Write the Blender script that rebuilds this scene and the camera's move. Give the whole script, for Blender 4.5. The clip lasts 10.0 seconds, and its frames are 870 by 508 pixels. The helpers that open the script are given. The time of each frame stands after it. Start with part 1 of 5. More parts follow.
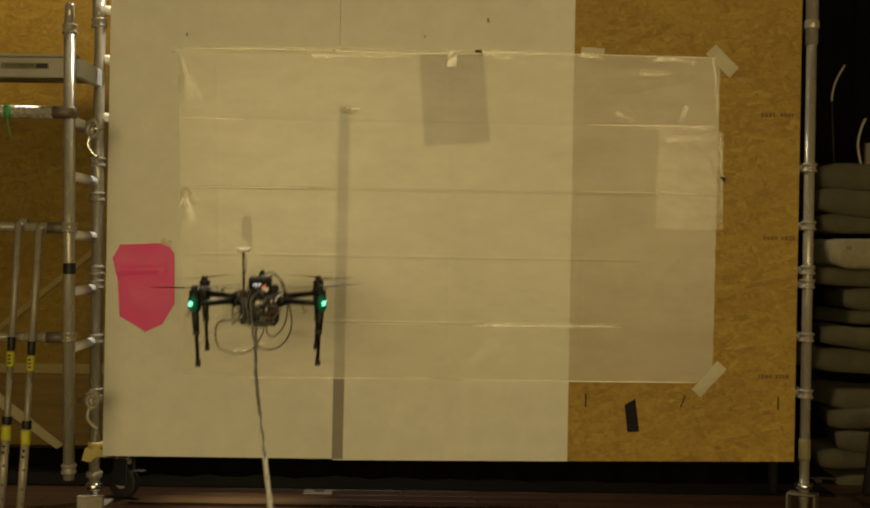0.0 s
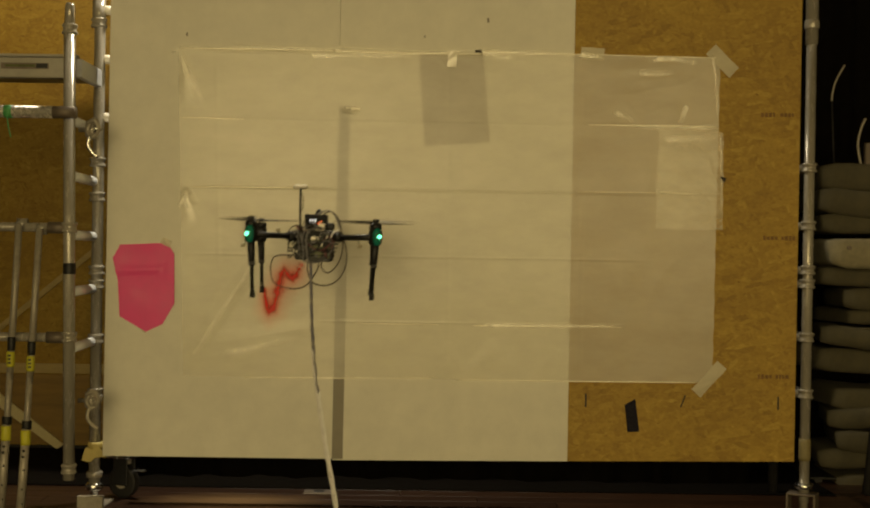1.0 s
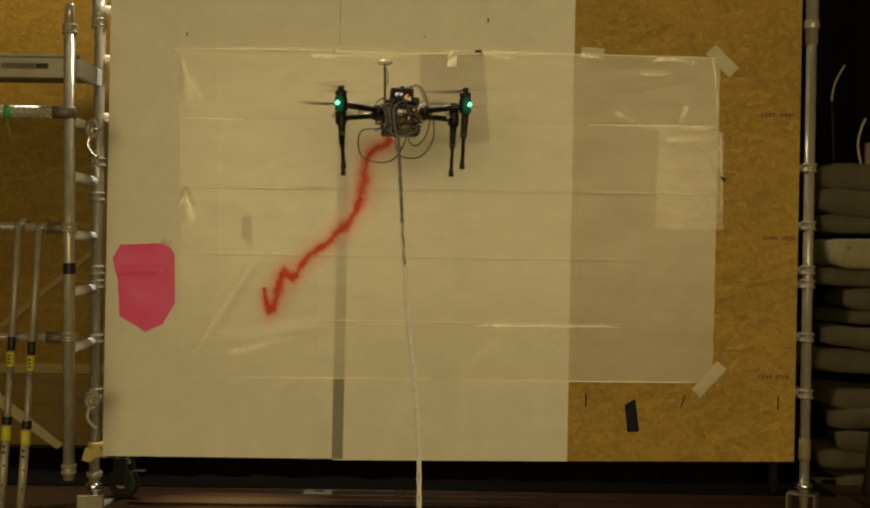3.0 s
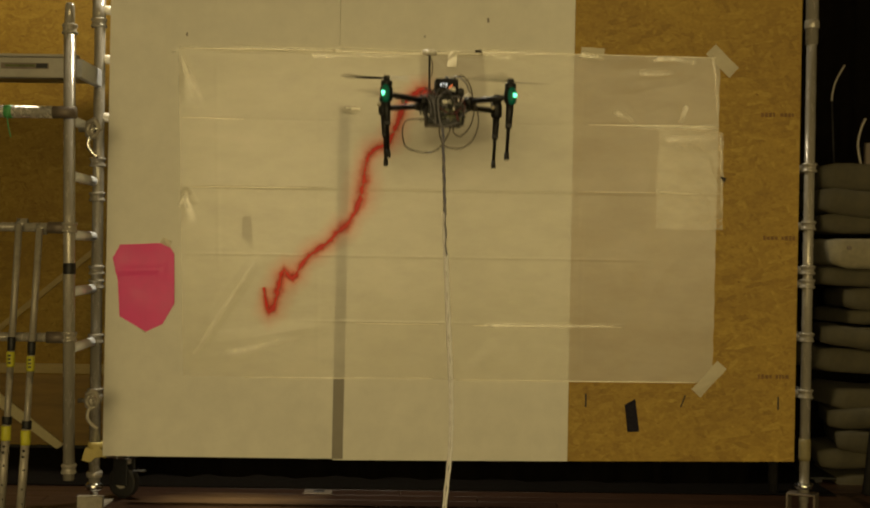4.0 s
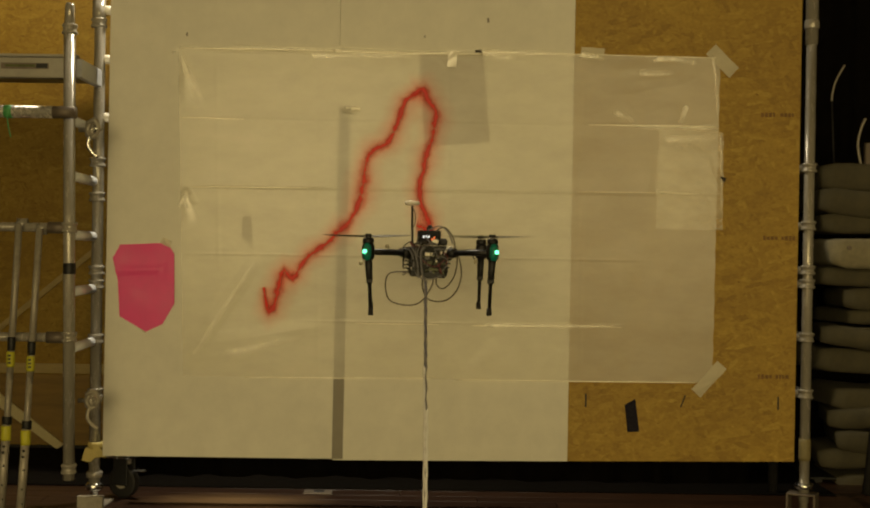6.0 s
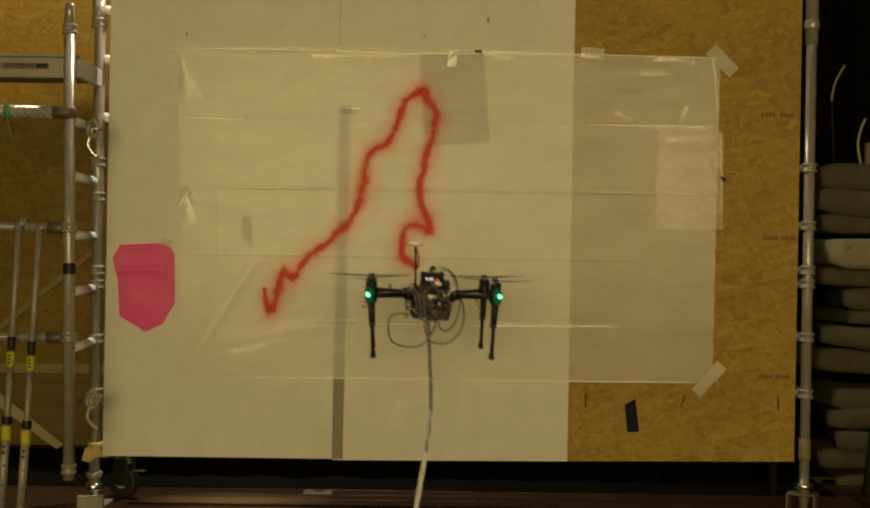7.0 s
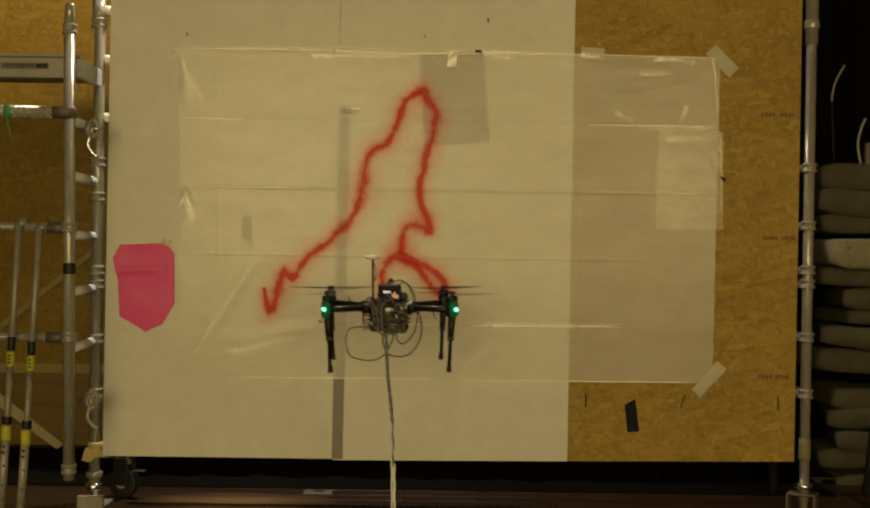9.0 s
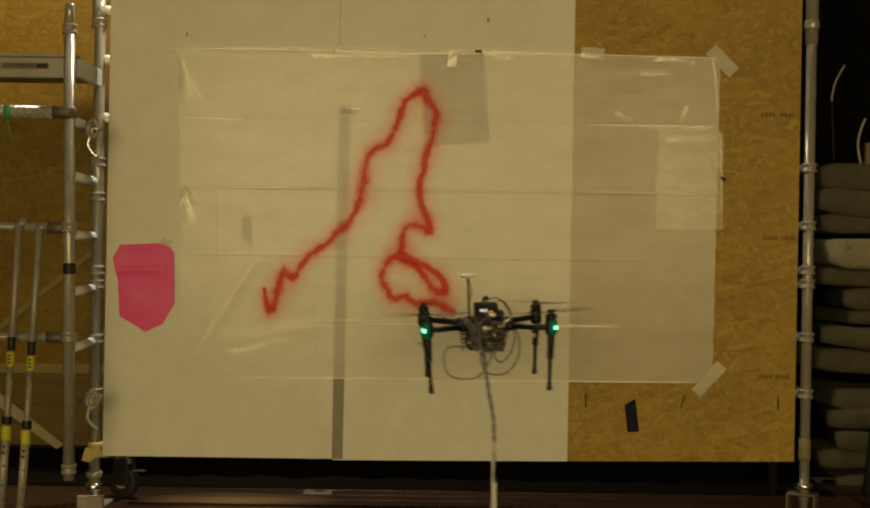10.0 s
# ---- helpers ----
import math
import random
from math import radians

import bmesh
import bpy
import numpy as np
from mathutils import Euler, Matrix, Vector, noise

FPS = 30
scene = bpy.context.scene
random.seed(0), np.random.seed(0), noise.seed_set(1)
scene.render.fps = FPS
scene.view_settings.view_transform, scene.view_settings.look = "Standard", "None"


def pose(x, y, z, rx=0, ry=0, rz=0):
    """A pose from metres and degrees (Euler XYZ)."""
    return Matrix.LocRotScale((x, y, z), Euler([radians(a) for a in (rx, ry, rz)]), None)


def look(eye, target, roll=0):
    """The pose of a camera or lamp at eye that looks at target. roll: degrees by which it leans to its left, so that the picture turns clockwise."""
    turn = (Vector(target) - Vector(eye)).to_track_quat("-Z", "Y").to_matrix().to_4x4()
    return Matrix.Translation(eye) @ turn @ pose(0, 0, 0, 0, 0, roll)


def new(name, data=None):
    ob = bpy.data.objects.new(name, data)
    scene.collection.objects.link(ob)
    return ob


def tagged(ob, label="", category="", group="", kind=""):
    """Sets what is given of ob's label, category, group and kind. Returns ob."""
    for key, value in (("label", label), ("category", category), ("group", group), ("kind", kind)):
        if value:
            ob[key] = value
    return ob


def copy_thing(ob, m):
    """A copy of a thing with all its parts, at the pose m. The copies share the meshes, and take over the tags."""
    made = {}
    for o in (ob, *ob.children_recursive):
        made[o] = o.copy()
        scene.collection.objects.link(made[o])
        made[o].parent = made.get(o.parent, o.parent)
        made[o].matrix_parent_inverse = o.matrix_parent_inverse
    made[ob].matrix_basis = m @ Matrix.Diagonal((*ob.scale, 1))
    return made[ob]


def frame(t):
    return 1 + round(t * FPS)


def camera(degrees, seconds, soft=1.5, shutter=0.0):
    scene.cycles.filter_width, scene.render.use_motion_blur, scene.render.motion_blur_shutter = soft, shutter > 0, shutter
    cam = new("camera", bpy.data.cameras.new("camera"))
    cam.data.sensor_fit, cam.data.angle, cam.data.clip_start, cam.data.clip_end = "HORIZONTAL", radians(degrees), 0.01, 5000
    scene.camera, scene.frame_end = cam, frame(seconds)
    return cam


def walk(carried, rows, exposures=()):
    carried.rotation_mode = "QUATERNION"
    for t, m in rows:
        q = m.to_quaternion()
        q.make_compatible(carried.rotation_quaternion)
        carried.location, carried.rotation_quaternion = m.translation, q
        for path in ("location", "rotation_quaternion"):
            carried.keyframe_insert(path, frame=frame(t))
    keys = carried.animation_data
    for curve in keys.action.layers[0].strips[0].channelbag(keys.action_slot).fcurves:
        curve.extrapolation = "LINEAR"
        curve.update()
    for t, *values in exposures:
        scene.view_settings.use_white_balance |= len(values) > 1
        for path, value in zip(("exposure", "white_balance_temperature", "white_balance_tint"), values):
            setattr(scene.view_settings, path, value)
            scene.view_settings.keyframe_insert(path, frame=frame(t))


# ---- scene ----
# ------------------------------------------------------------------ camera
cam = camera(40.0, 10.0, soft=2.0, shutter=0.85)
EYE = look((0, -5.4, 1.17), (0, 0, 1.17), 0.8)
walk(cam, [(0.0, EYE), (10.0, EYE)], exposures=[(0.0, 0.0), (10.0, 0.0)])

# ------------------------------------------------------------------ light
world = bpy.data.worlds.new("hall")
scene.world = world
world.use_nodes = True
world.node_tree.nodes["Background"].inputs[0].default_value = (1.0, 0.86, 0.55, 1)
world.node_tree.nodes["Background"].inputs[1].default_value = 0.03


def area_lamp(name, eye, target, sx, sy, watts, colour, spread=180):
    data = bpy.data.lights.new(name, "AREA")
    data.shape, data.size, data.size_y, data.energy, data.color = "RECTANGLE", sx, sy, watts, colour
    data.spread = radians(spread)
    ob = new(name, data)
    ob.matrix_world = look(eye, target)
    return ob


WARM = (1.0, 0.77, 0.35)
area_lamp("hall_lamp", (1.2, -12.0, 2.3), (0.2, 0, 0.4), 9.4, 3.6, 372, WARM)
area_lamp("hall_lamp", (-3.0, -10.6, 2.3), (-0.2, 0, 0.4), 5.6, 3.4, 150, WARM)
# Added spot without a known source, lights the upper lining to a sharp edge.
spot = bpy.data.lights.new("lining_fill_spot", "SPOT")
spot.energy, spot.color, spot.shadow_soft_size = 150, WARM, 0.03
spot.spot_size, spot.spot_blend = radians(80), 0.04
new("lining_fill_spot", spot).matrix_world = look((-2.5, -1.0, 4.3), (-2.5, 1.6, 4.20))
area_lamp("work_lamp", (-0.62, 0.55, 4.0), (-1.6, -0.05, 1.9), 0.25, 0.25, 100, (1.0, 0.88, 0.64))


# ------------------------------------------------------------------ materials
def shader(name):
    m = bpy.data.materials.new(name)
    m.use_nodes = True
    nt = m.node_tree
    return m, nt, nt.nodes["Principled BSDF"]


def link(nt, a, b):
    nt.links.new(a, b)


def node(nt, kind, **values):
    n = nt.nodes.new(kind)
    for k, v in values.items():
        n.inputs[k].default_value = v
    return n


def ramp(nt, fac, stops):
    r = nt.nodes.new("ShaderNodeValToRGB")
    els = r.color_ramp.elements
    while len(els) < len(stops):
        els.new(0.5)
    for e, (p, c) in zip(els, stops):
        e.position, e.color = p, (*c, 1)
    link(nt, fac, r.inputs[0])
    return r.outputs[0]


def coords(nt, scale=(1, 1, 1), rot=(0, 0, 0)):
    tc = nt.nodes.new("ShaderNodeTexCoord")
    mp = nt.nodes.new("ShaderNodeMapping")
    mp.inputs["Scale"].default_value = scale
    mp.inputs["Rotation"].default_value = rot
    link(nt, tc.outputs["Object"], mp.inputs[0])
    return mp.outputs[0]


def noise_tex(nt, vec, scale, detail=4.0, rough=0.6):
    n = node(nt, "ShaderNodeTexNoise", Scale=scale, Detail=detail, Roughness=rough)
    link(nt, vec, n.inputs["Vector"])
    return n.outputs[0]


def bump(nt, height, bsdf, strength, dist):
    b = node(nt, "ShaderNodeBump", Strength=strength, Distance=dist)
    link(nt, height, b.inputs["Height"])
    link(nt, b.outputs[0], bsdf.inputs["Normal"])


def plain(name, colour, rough=0.5, metal=0.0, vary=0.25, scale=30.0, bump_d=0.001, stretch=(1, 1, 1)):
    """A surface with two scales of variation in tone and gloss, and a fine relief."""
    m, nt, b = shader(name)
    vec = coords(nt, stretch)
    big, fine = noise_tex(nt, vec, scale * 0.12, 3), noise_tex(nt, vec, scale, 6)
    mix = nt.nodes.new("ShaderNodeMath")
    mix.operation = "MULTIPLY_ADD"
    mix.inputs[1].default_value = 0.5
    link(nt, big, mix.inputs[0])
    half = nt.nodes.new("ShaderNodeMath")
    half.operation = "MULTIPLY"
    half.inputs[1].default_value = 0.5
    link(nt, fine, half.inputs[0])
    link(nt, half.outputs[0], mix.inputs[2])
    lo = [c * (1 - vary) for c in colour]
    hi = [min(1, c * (1 + vary)) for c in colour]
    link(nt, ramp(nt, mix.outputs[0], [(0.3, lo), (0.7, hi)]), b.inputs["Base Color"])
    r = ramp(nt, fine, [(0.3, [max(0.03, rough - 0.12)] * 3), (0.7, [min(1, rough + 0.12)] * 3)])
    link(nt, r, b.inputs["Roughness"])
    b.inputs["Metallic"].default_value = metal
    bump(nt, fine, b, 0.4, bump_d)
    return m


def turned(nt, size, angle):
    """Object coordinates turned about y first, then divided by a size, so that long cells lie at that angle."""
    tc = nt.nodes.new("ShaderNodeTexCoord")
    mp = nt.nodes.new("ShaderNodeMapping")
    mp.vector_type = "TEXTURE"
    mp.inputs["Scale"].default_value = size
    mp.inputs["Rotation"].default_value = (0, angle, 0)
    link(nt, tc.outputs["Object"], mp.inputs[0])
    return mp.outputs[0]


def mixed(nt, kind, fac, one, two):
    m = nt.nodes.new("ShaderNodeMixRGB")
    m.blend_type = kind
    if isinstance(fac, float):
        m.inputs[0].default_value = fac
    else:
        link(nt, fac, m.inputs[0])
    link(nt, one, m.inputs[1]), link(nt, two, m.inputs[2])
    return m.outputs[0]


def osb(name, gain=1.0):
    """Oriented strand board: long flakes lying in several directions, a few dark bark slivers and pale shiny ones."""
    m, nt, b = shader(name)
    wob = noise_tex(nt, coords(nt), 11, 3)
    cols = []
    for rot, size in ((0.25, (0.080, 1, 0.020)), (-0.75, (0.062, 1, 0.017)), (1.2, (0.070, 1, 0.020)), (-0.2, (0.090, 1, 0.024))):
        v = node(nt, "ShaderNodeTexVoronoi", Scale=1.0)
        link(nt, mixed(nt, "ADD", 0.4, turned(nt, size, rot), wob), v.inputs["Vector"])
        cols.append(v.outputs["Color"])
    tone = cols[0]
    for k, c in enumerate(cols[1:]):
        mask = ramp(nt, noise_tex(nt, coords(nt, (1, 1, 1.5), (0, 0.7 * k, 0)), 9 + 3 * k, 3), [(0.47, (0, 0, 0)), (0.55, (1, 1, 1))])
        tone = mixed(nt, "MIX", mask, tone, c)
    grey = nt.nodes.new("ShaderNodeRGBToBW")
    link(nt, tone, grey.inputs[0])
    c = [(0.05, (0.31, 0.186, 0.018)), (0.3, (0.37, 0.229, 0.024)), (0.5, (0.405, 0.258, 0.029)), (0.72, (0.435, 0.283, 0.034)), (0.95, (0.50, 0.345, 0.050))]
    base = ramp(nt, grey.outputs[0], [(p, [x * gain for x in q]) for p, q in c])
    for rot, size, cut, dark in ((0.5, (0.055, 1, 0.013), 0.70, (0.52, 0.42, 0.30)), (-0.9, (0.045, 1, 0.014), 0.71, (0.55, 0.45, 0.32))):
        bark = ramp(nt, noise_tex(nt, turned(nt, size, rot), 1.0, 2), [(cut, (1, 1, 1)), (cut + 0.07, dark)])
        base = mixed(nt, "MULTIPLY", 1.0, base, bark)
    grit = ramp(nt, noise_tex(nt, coords(nt, (1, 1, 1.6)), 55, 3), [(0.3, (0.86, 0.84, 0.8)), (0.7, (1.08, 1.08, 1.1))])
    base = mixed(nt, "MULTIPLY", 1.0, base, grit)
    stain = ramp(nt, noise_tex(nt, coords(nt), 2.2, 4), [(0.3, (0.85, 0.82, 0.8)), (0.7, (1.03, 1.03, 1.0))])
    base = mixed(nt, "MULTIPLY", 1.0, base, stain)
    link(nt, base, b.inputs["Base Color"])
    b.inputs["Roughness"].default_value = 0.6
    bump(nt, grey.outputs[0], b, 0.3, 0.002)
    return m


def sheeting(name, colour, cover, rough=0.35, streak=0.12):
    """Thin milky plastic: part of the light goes straight through."""
    m, nt, b = shader(name)
    vec = coords(nt)
    n = noise_tex(nt, coords(nt, (1, 1, 2.2)), 2.6, 5)
    link(nt, ramp(nt, n, [(0.3, [c * 0.93 for c in colour]), (0.7, colour)]), b.inputs["Base Color"])
    b.inputs["Roughness"].default_value = rough
    bump(nt, noise_tex(nt, vec, 9, 5), b, 0.25, 0.004)
    clear = nt.nodes.new("ShaderNodeBsdfTransparent")
    mix = nt.nodes.new("ShaderNodeMixShader")
    link(nt, ramp(nt, n, [(0.3, [cover - streak] * 3), (0.7, [cover + streak] * 3)]), mix.inputs[0])
    link(nt, clear.outputs[0], mix.inputs[1]), link(nt, b.outputs[0], mix.inputs[2])
    link(nt, mix.outputs[0], nt.nodes["Material Output"].inputs["Surface"])
    return m


def spray_paint(name):
    """Sprayed paint, dense along its middle line and fading into fine mist at both sides."""
    m, nt, b = shader(name)
    uv = nt.nodes.new("ShaderNodeUVMap")
    sep = nt.nodes.new("ShaderNodeSeparateXYZ")
    link(nt, uv.outputs[0], sep.inputs[0])
    geo = nt.nodes.new("ShaderNodeNewGeometry")
    soft = noise_tex(nt, geo.outputs["Position"], 26, 3)
    speck = noise_tex(nt, geo.outputs["Position"], 620, 2)
    wide_u = nt.nodes.new("ShaderNodeMath")
    wide_u.operation = "MULTIPLY"
    wide_u.inputs[1].default_value = 1.34
    link(nt, sep.outputs[0], wide_u.inputs[0])
    off = nt.nodes.new("ShaderNodeMath")
    off.operation = "ABSOLUTE"
    link(nt, wide_u.outputs[0], off.inputs[0])
    w1 = nt.nodes.new("ShaderNodeMath")
    w1.operation = "MULTIPLY_ADD"
    w1.inputs[1].default_value = 0.56
    link(nt, soft, w1.inputs[0]), link(nt, off.outputs[0], w1.inputs[2])
    w2 = nt.nodes.new("ShaderNodeMath")
    w2.operation = "MULTIPLY_ADD"
    w2.inputs[1].default_value = 0.16
    link(nt, speck, w2.inputs[0]), link(nt, w1.outputs[0], w2.inputs[2])
    fall = nt.nodes.new("ShaderNodeMath")
    fall.operation = "MULTIPLY"
    fall.inputs[1].default_value = 0.5
    link(nt, w2.outputs[0], fall.inputs[0])
    cover = ramp(nt, fall.outputs[0], [(0.12, (0.95,) * 3), (0.165, (0.84,) * 3), (0.215, (0.50,) * 3), (0.275, (0.20,) * 3), (0.36, (0.05,) * 3), (0.46, (0.0,) * 3)])
    link(nt, ramp(nt, fall.outputs[0], [(0.12, (0.44, 0.008, 0.006)), (0.20, (0.80, 0.024, 0.016)), (0.31, (0.98, 0.09, 0.055))]), b.inputs["Base Color"])
    b.inputs["Roughness"].default_value = 0.5
    clear = nt.nodes.new("ShaderNodeBsdfTransparent")
    link(nt, ramp(nt, fall.outputs[0], [(0.15, (1, 0.42, 0.34)), (0.23, (1, 0.52, 0.46)), (0.30, (1, 0.70, 0.66)), (0.39, (1, 0.83, 0.81)), (0.56, (1, 0.92, 0.905)), (0.86, (1, 1, 1))]), clear.inputs[0])
    mix = nt.nodes.new("ShaderNodeMixShader")
    link(nt, cover, mix.inputs[0]), link(nt, clear.outputs[0], mix.inputs[1]), link(nt, b.outputs[0], mix.inputs[2])
    link(nt, mix.outputs[0], nt.nodes["Material Output"].inputs["Surface"])
    return m


def film_sheen(name, cover):
    """Film shine painted as pale colour, densest along the ridge, thinning to its rim."""
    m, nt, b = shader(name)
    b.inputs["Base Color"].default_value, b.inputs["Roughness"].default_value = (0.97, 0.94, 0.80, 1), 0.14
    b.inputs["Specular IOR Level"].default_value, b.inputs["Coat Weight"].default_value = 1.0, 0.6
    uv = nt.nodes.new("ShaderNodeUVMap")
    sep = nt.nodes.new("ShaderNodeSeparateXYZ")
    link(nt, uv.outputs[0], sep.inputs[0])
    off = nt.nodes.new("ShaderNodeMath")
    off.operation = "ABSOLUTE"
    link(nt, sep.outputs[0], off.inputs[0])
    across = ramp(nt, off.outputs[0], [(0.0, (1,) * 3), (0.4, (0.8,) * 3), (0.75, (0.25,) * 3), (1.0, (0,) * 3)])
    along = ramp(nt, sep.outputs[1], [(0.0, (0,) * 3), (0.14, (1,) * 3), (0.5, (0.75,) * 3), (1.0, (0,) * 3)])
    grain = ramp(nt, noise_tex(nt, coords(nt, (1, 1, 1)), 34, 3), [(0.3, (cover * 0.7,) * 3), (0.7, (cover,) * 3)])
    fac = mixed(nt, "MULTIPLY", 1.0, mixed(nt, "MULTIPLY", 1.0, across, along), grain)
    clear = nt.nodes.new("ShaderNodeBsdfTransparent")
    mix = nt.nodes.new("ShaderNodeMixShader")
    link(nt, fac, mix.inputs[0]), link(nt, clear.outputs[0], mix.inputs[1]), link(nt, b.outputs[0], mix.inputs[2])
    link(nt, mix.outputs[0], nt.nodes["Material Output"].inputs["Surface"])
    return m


def glow(name, colour, strength):
    m, nt, b = shader(name)
    b.inputs["Base Color"].default_value = (*colour, 1)
    b.inputs["Emission Color"].default_value = (*colour, 1)
    b.inputs["Emission Strength"].default_value = strength
    return m


M_WHITE = plain("white_board", (0.76, 0.735, 0.63), 0.55, 0, 0.12, 9, 0.0015)
M_OSB = osb("strand_board")
M_OSB_BACK = osb("strand_board_back")
M_GREY_TAPE = plain("grey_tape", (0.25, 0.225, 0.175), 0.5, 0, 0.12, 25)
M_FILM = sheeting("plastic_film", (0.66, 0.63, 0.52), 0.64, 0.24, 0.06)
M_FILM_PATCH = sheeting("patch_film", (0.78, 0.735, 0.585), 0.42, 0.26, 0.2)
# pale colour that paints the shine on the film's edges and folds
M_FILM_HIGHLIGHT = sheeting("film_highlight", (0.93, 0.89, 0.74), 0.86, 0.14, 0.1)
M_FILM_HIGHLIGHT.node_tree.nodes["Principled BSDF"].inputs["Specular IOR Level"].default_value = 1.0
M_FILM_HIGHLIGHT.node_tree.nodes["Principled BSDF"].inputs["Coat Weight"].default_value = 0.6
M_FILM_HIGHLIGHT.node_tree.nodes["Principled BSDF"].inputs["Coat Roughness"].default_value = 0.12
M_SHEEN = film_sheen("film_sheen_full", 0.95)
M_SHEEN_HALF = film_sheen("film_sheen_half", 0.5)
M_SHEEN_FAINT = film_sheen("film_sheen_faint", 0.24)
M_TAPE = sheeting("masking_tape", (0.80, 0.74, 0.55), 0.66, 0.4, 0.14)
M_PAPER_GREY = plain("grey_paper", (0.36, 0.31, 0.24), 0.7, 0, 0.06, 8)
M_PINK = plain("pink_paper", (0.84, 0.072, 0.29), 0.5, 0, 0.10, 12)
M_DARK_TAPE = plain("dark_cloth_tape", (0.007, 0.005, 0.014), 0.88, 0, 0.2, 60)
M_INK = plain("stamp_ink", (0.20, 0.105, 0.025), 0.7, 0, 0.5, 240)
M_BLACK_INK = plain("black_marker", (0.03, 0.02, 0.01), 0.6, 0, 0.4, 90)
M_STEEL = plain("galvanised_steel", (0.34, 0.315, 0.265), 0.22, 0.2, 0.16, 60, 0.0006, (1, 1, 0.2))
M_ALU = plain("aluminium", (0.68, 0.69, 0.70), 0.40, 0.3, 0.12, 40, 0.0006)
M_RUNG = plain("pale_rung", (0.80, 0.82, 0.84), 0.4, 0.0, 0.1, 40, 0.0006)
M_DECK = plain("grey_aluminium", (0.33, 0.31, 0.26), 0.5, 0.2, 0.2, 30, 0.0006)
M_OLIVE = plain("olive_print", (0.10, 0.11, 0.03), 0.6, 0, 0.5, 150)
M_RAIL = plain("bright_rail", (0.60, 0.58, 0.52), 0.26, 0.5, 0.1, 40, 0.0004)
M_CHROME = plain("bright_steel", (0.75, 0.75, 0.73), 0.22, 1.0, 0.12, 50, 0.0004)
M_DULL = plain("dull_pole", (0.34, 0.31, 0.25), 0.42, 0.2, 0.3, 70, 0.0006)
M_BROWNGREY = plain("coupler_sleeve", (0.16, 0.13, 0.10), 0.55, 0.3, 0.25, 60)
M_YELLOW = plain("yellow_label", (0.52, 0.50, 0.03), 0.5, 0, 0.15, 40)
M_YTAPE = plain("yellow_tape", (0.58, 0.48, 0.17), 0.6, 0, 0.15, 40)
M_DIRTY = plain("dirty_tape", (0.24, 0.20, 0.09), 0.6, 0, 0.3, 40)
M_GREENTAPE = plain("green_tape", (0.08, 0.32, 0.10), 0.5, 0, 0.2, 40)
M_BLACK = plain("black_plastic", (0.007, 0.007, 0.007), 0.55, 0, 0.3, 80, 0.0004)
M_CARBON = plain("carbon_tube", (0.006, 0.006, 0.007), 0.45, 0, 0.3, 120, 0.0003)
M_RUBBER = plain("black_rubber", (0.014, 0.013, 0.012), 0.7, 0, 0.3, 60)
M_BOARD = plain("circuit_board", (0.10, 0.11, 0.04), 0.45, 0, 0.5, 160, 0.001)
M_CREAM = plain("cream_plastic", (0.88, 0.84, 0.72), 0.4, 0, 0.06, 40)
M_WIRE_DARK = plain("dark_wire", (0.045, 0.034, 0.020), 0.5, 0, 0.2, 60)
M_WIRE_GREY = plain("grey_wire", (0.15, 0.145, 0.155), 0.45, 0, 0.2, 60)
M_WIRE_RED = plain("red_wire", (0.13, 0.025, 0.03), 0.45, 0, 0.2, 60)
M_ROPE_WHITE = plain("white_cord", (0.88, 0.87, 0.84), 0.6, 0, 0.15, 300)
M_ROPE_GREY = plain("grey_cord", (0.20, 0.19, 0.20), 0.6, 0, 0.25, 300)
M_ROPE_BLUE = plain("blue_grey_cord", (0.13, 0.13, 0.19), 0.6, 0, 0.25, 300)
M_ROPE_PALE = plain("pale_cord", (0.76, 0.74, 0.72), 0.6, 0, 0.2, 300)
M_LED = glow("green_led", (0.14, 1.0, 0.50), 3.2)
# weak emission that stands in for lamp light on the black mounts
M_LED_SPILL = glow("green_led_spill", (0.003, 0.11, 0.05), 0.22)
M_SCREEN = plain("black_screen", (0.004, 0.004, 0.006), 0.8, 0, 0.2, 60)
M_DIGIT = glow("white_digit", (0.85, 0.92, 1.0), 0.8)
M_REDLED = glow("red_indicator", (1.0, 0.22, 0.06), 1.0)
M_MARKER = plain("reflective_ball", (0.42, 0.38, 0.27), 0.6, 0, 0.1, 60)
M_PAINT = spray_paint("red_spray")
# near-black colour that stands in for shade on the floor
M_FLOOR_SHADE = plain("black_floor_shade", (0.006, 0.0048, 0.0036), 0.95, 0, 0.3, 20)
M_FLOOR_SHADE.node_tree.nodes["Principled BSDF"].inputs["Specular IOR Level"].default_value = 0.05
M_CURTAIN = plain("black_curtain", (0.018, 0.015, 0.012), 0.9, 0, 0.3, 20)
M_CURTAIN.node_tree.nodes["Principled BSDF"].inputs["Specular IOR Level"].default_value = 0.05
M_CUSHION_PALE = plain("pale_upholstery", (0.27, 0.24, 0.155), 0.85, 0, 0.3, 30, 0.002)
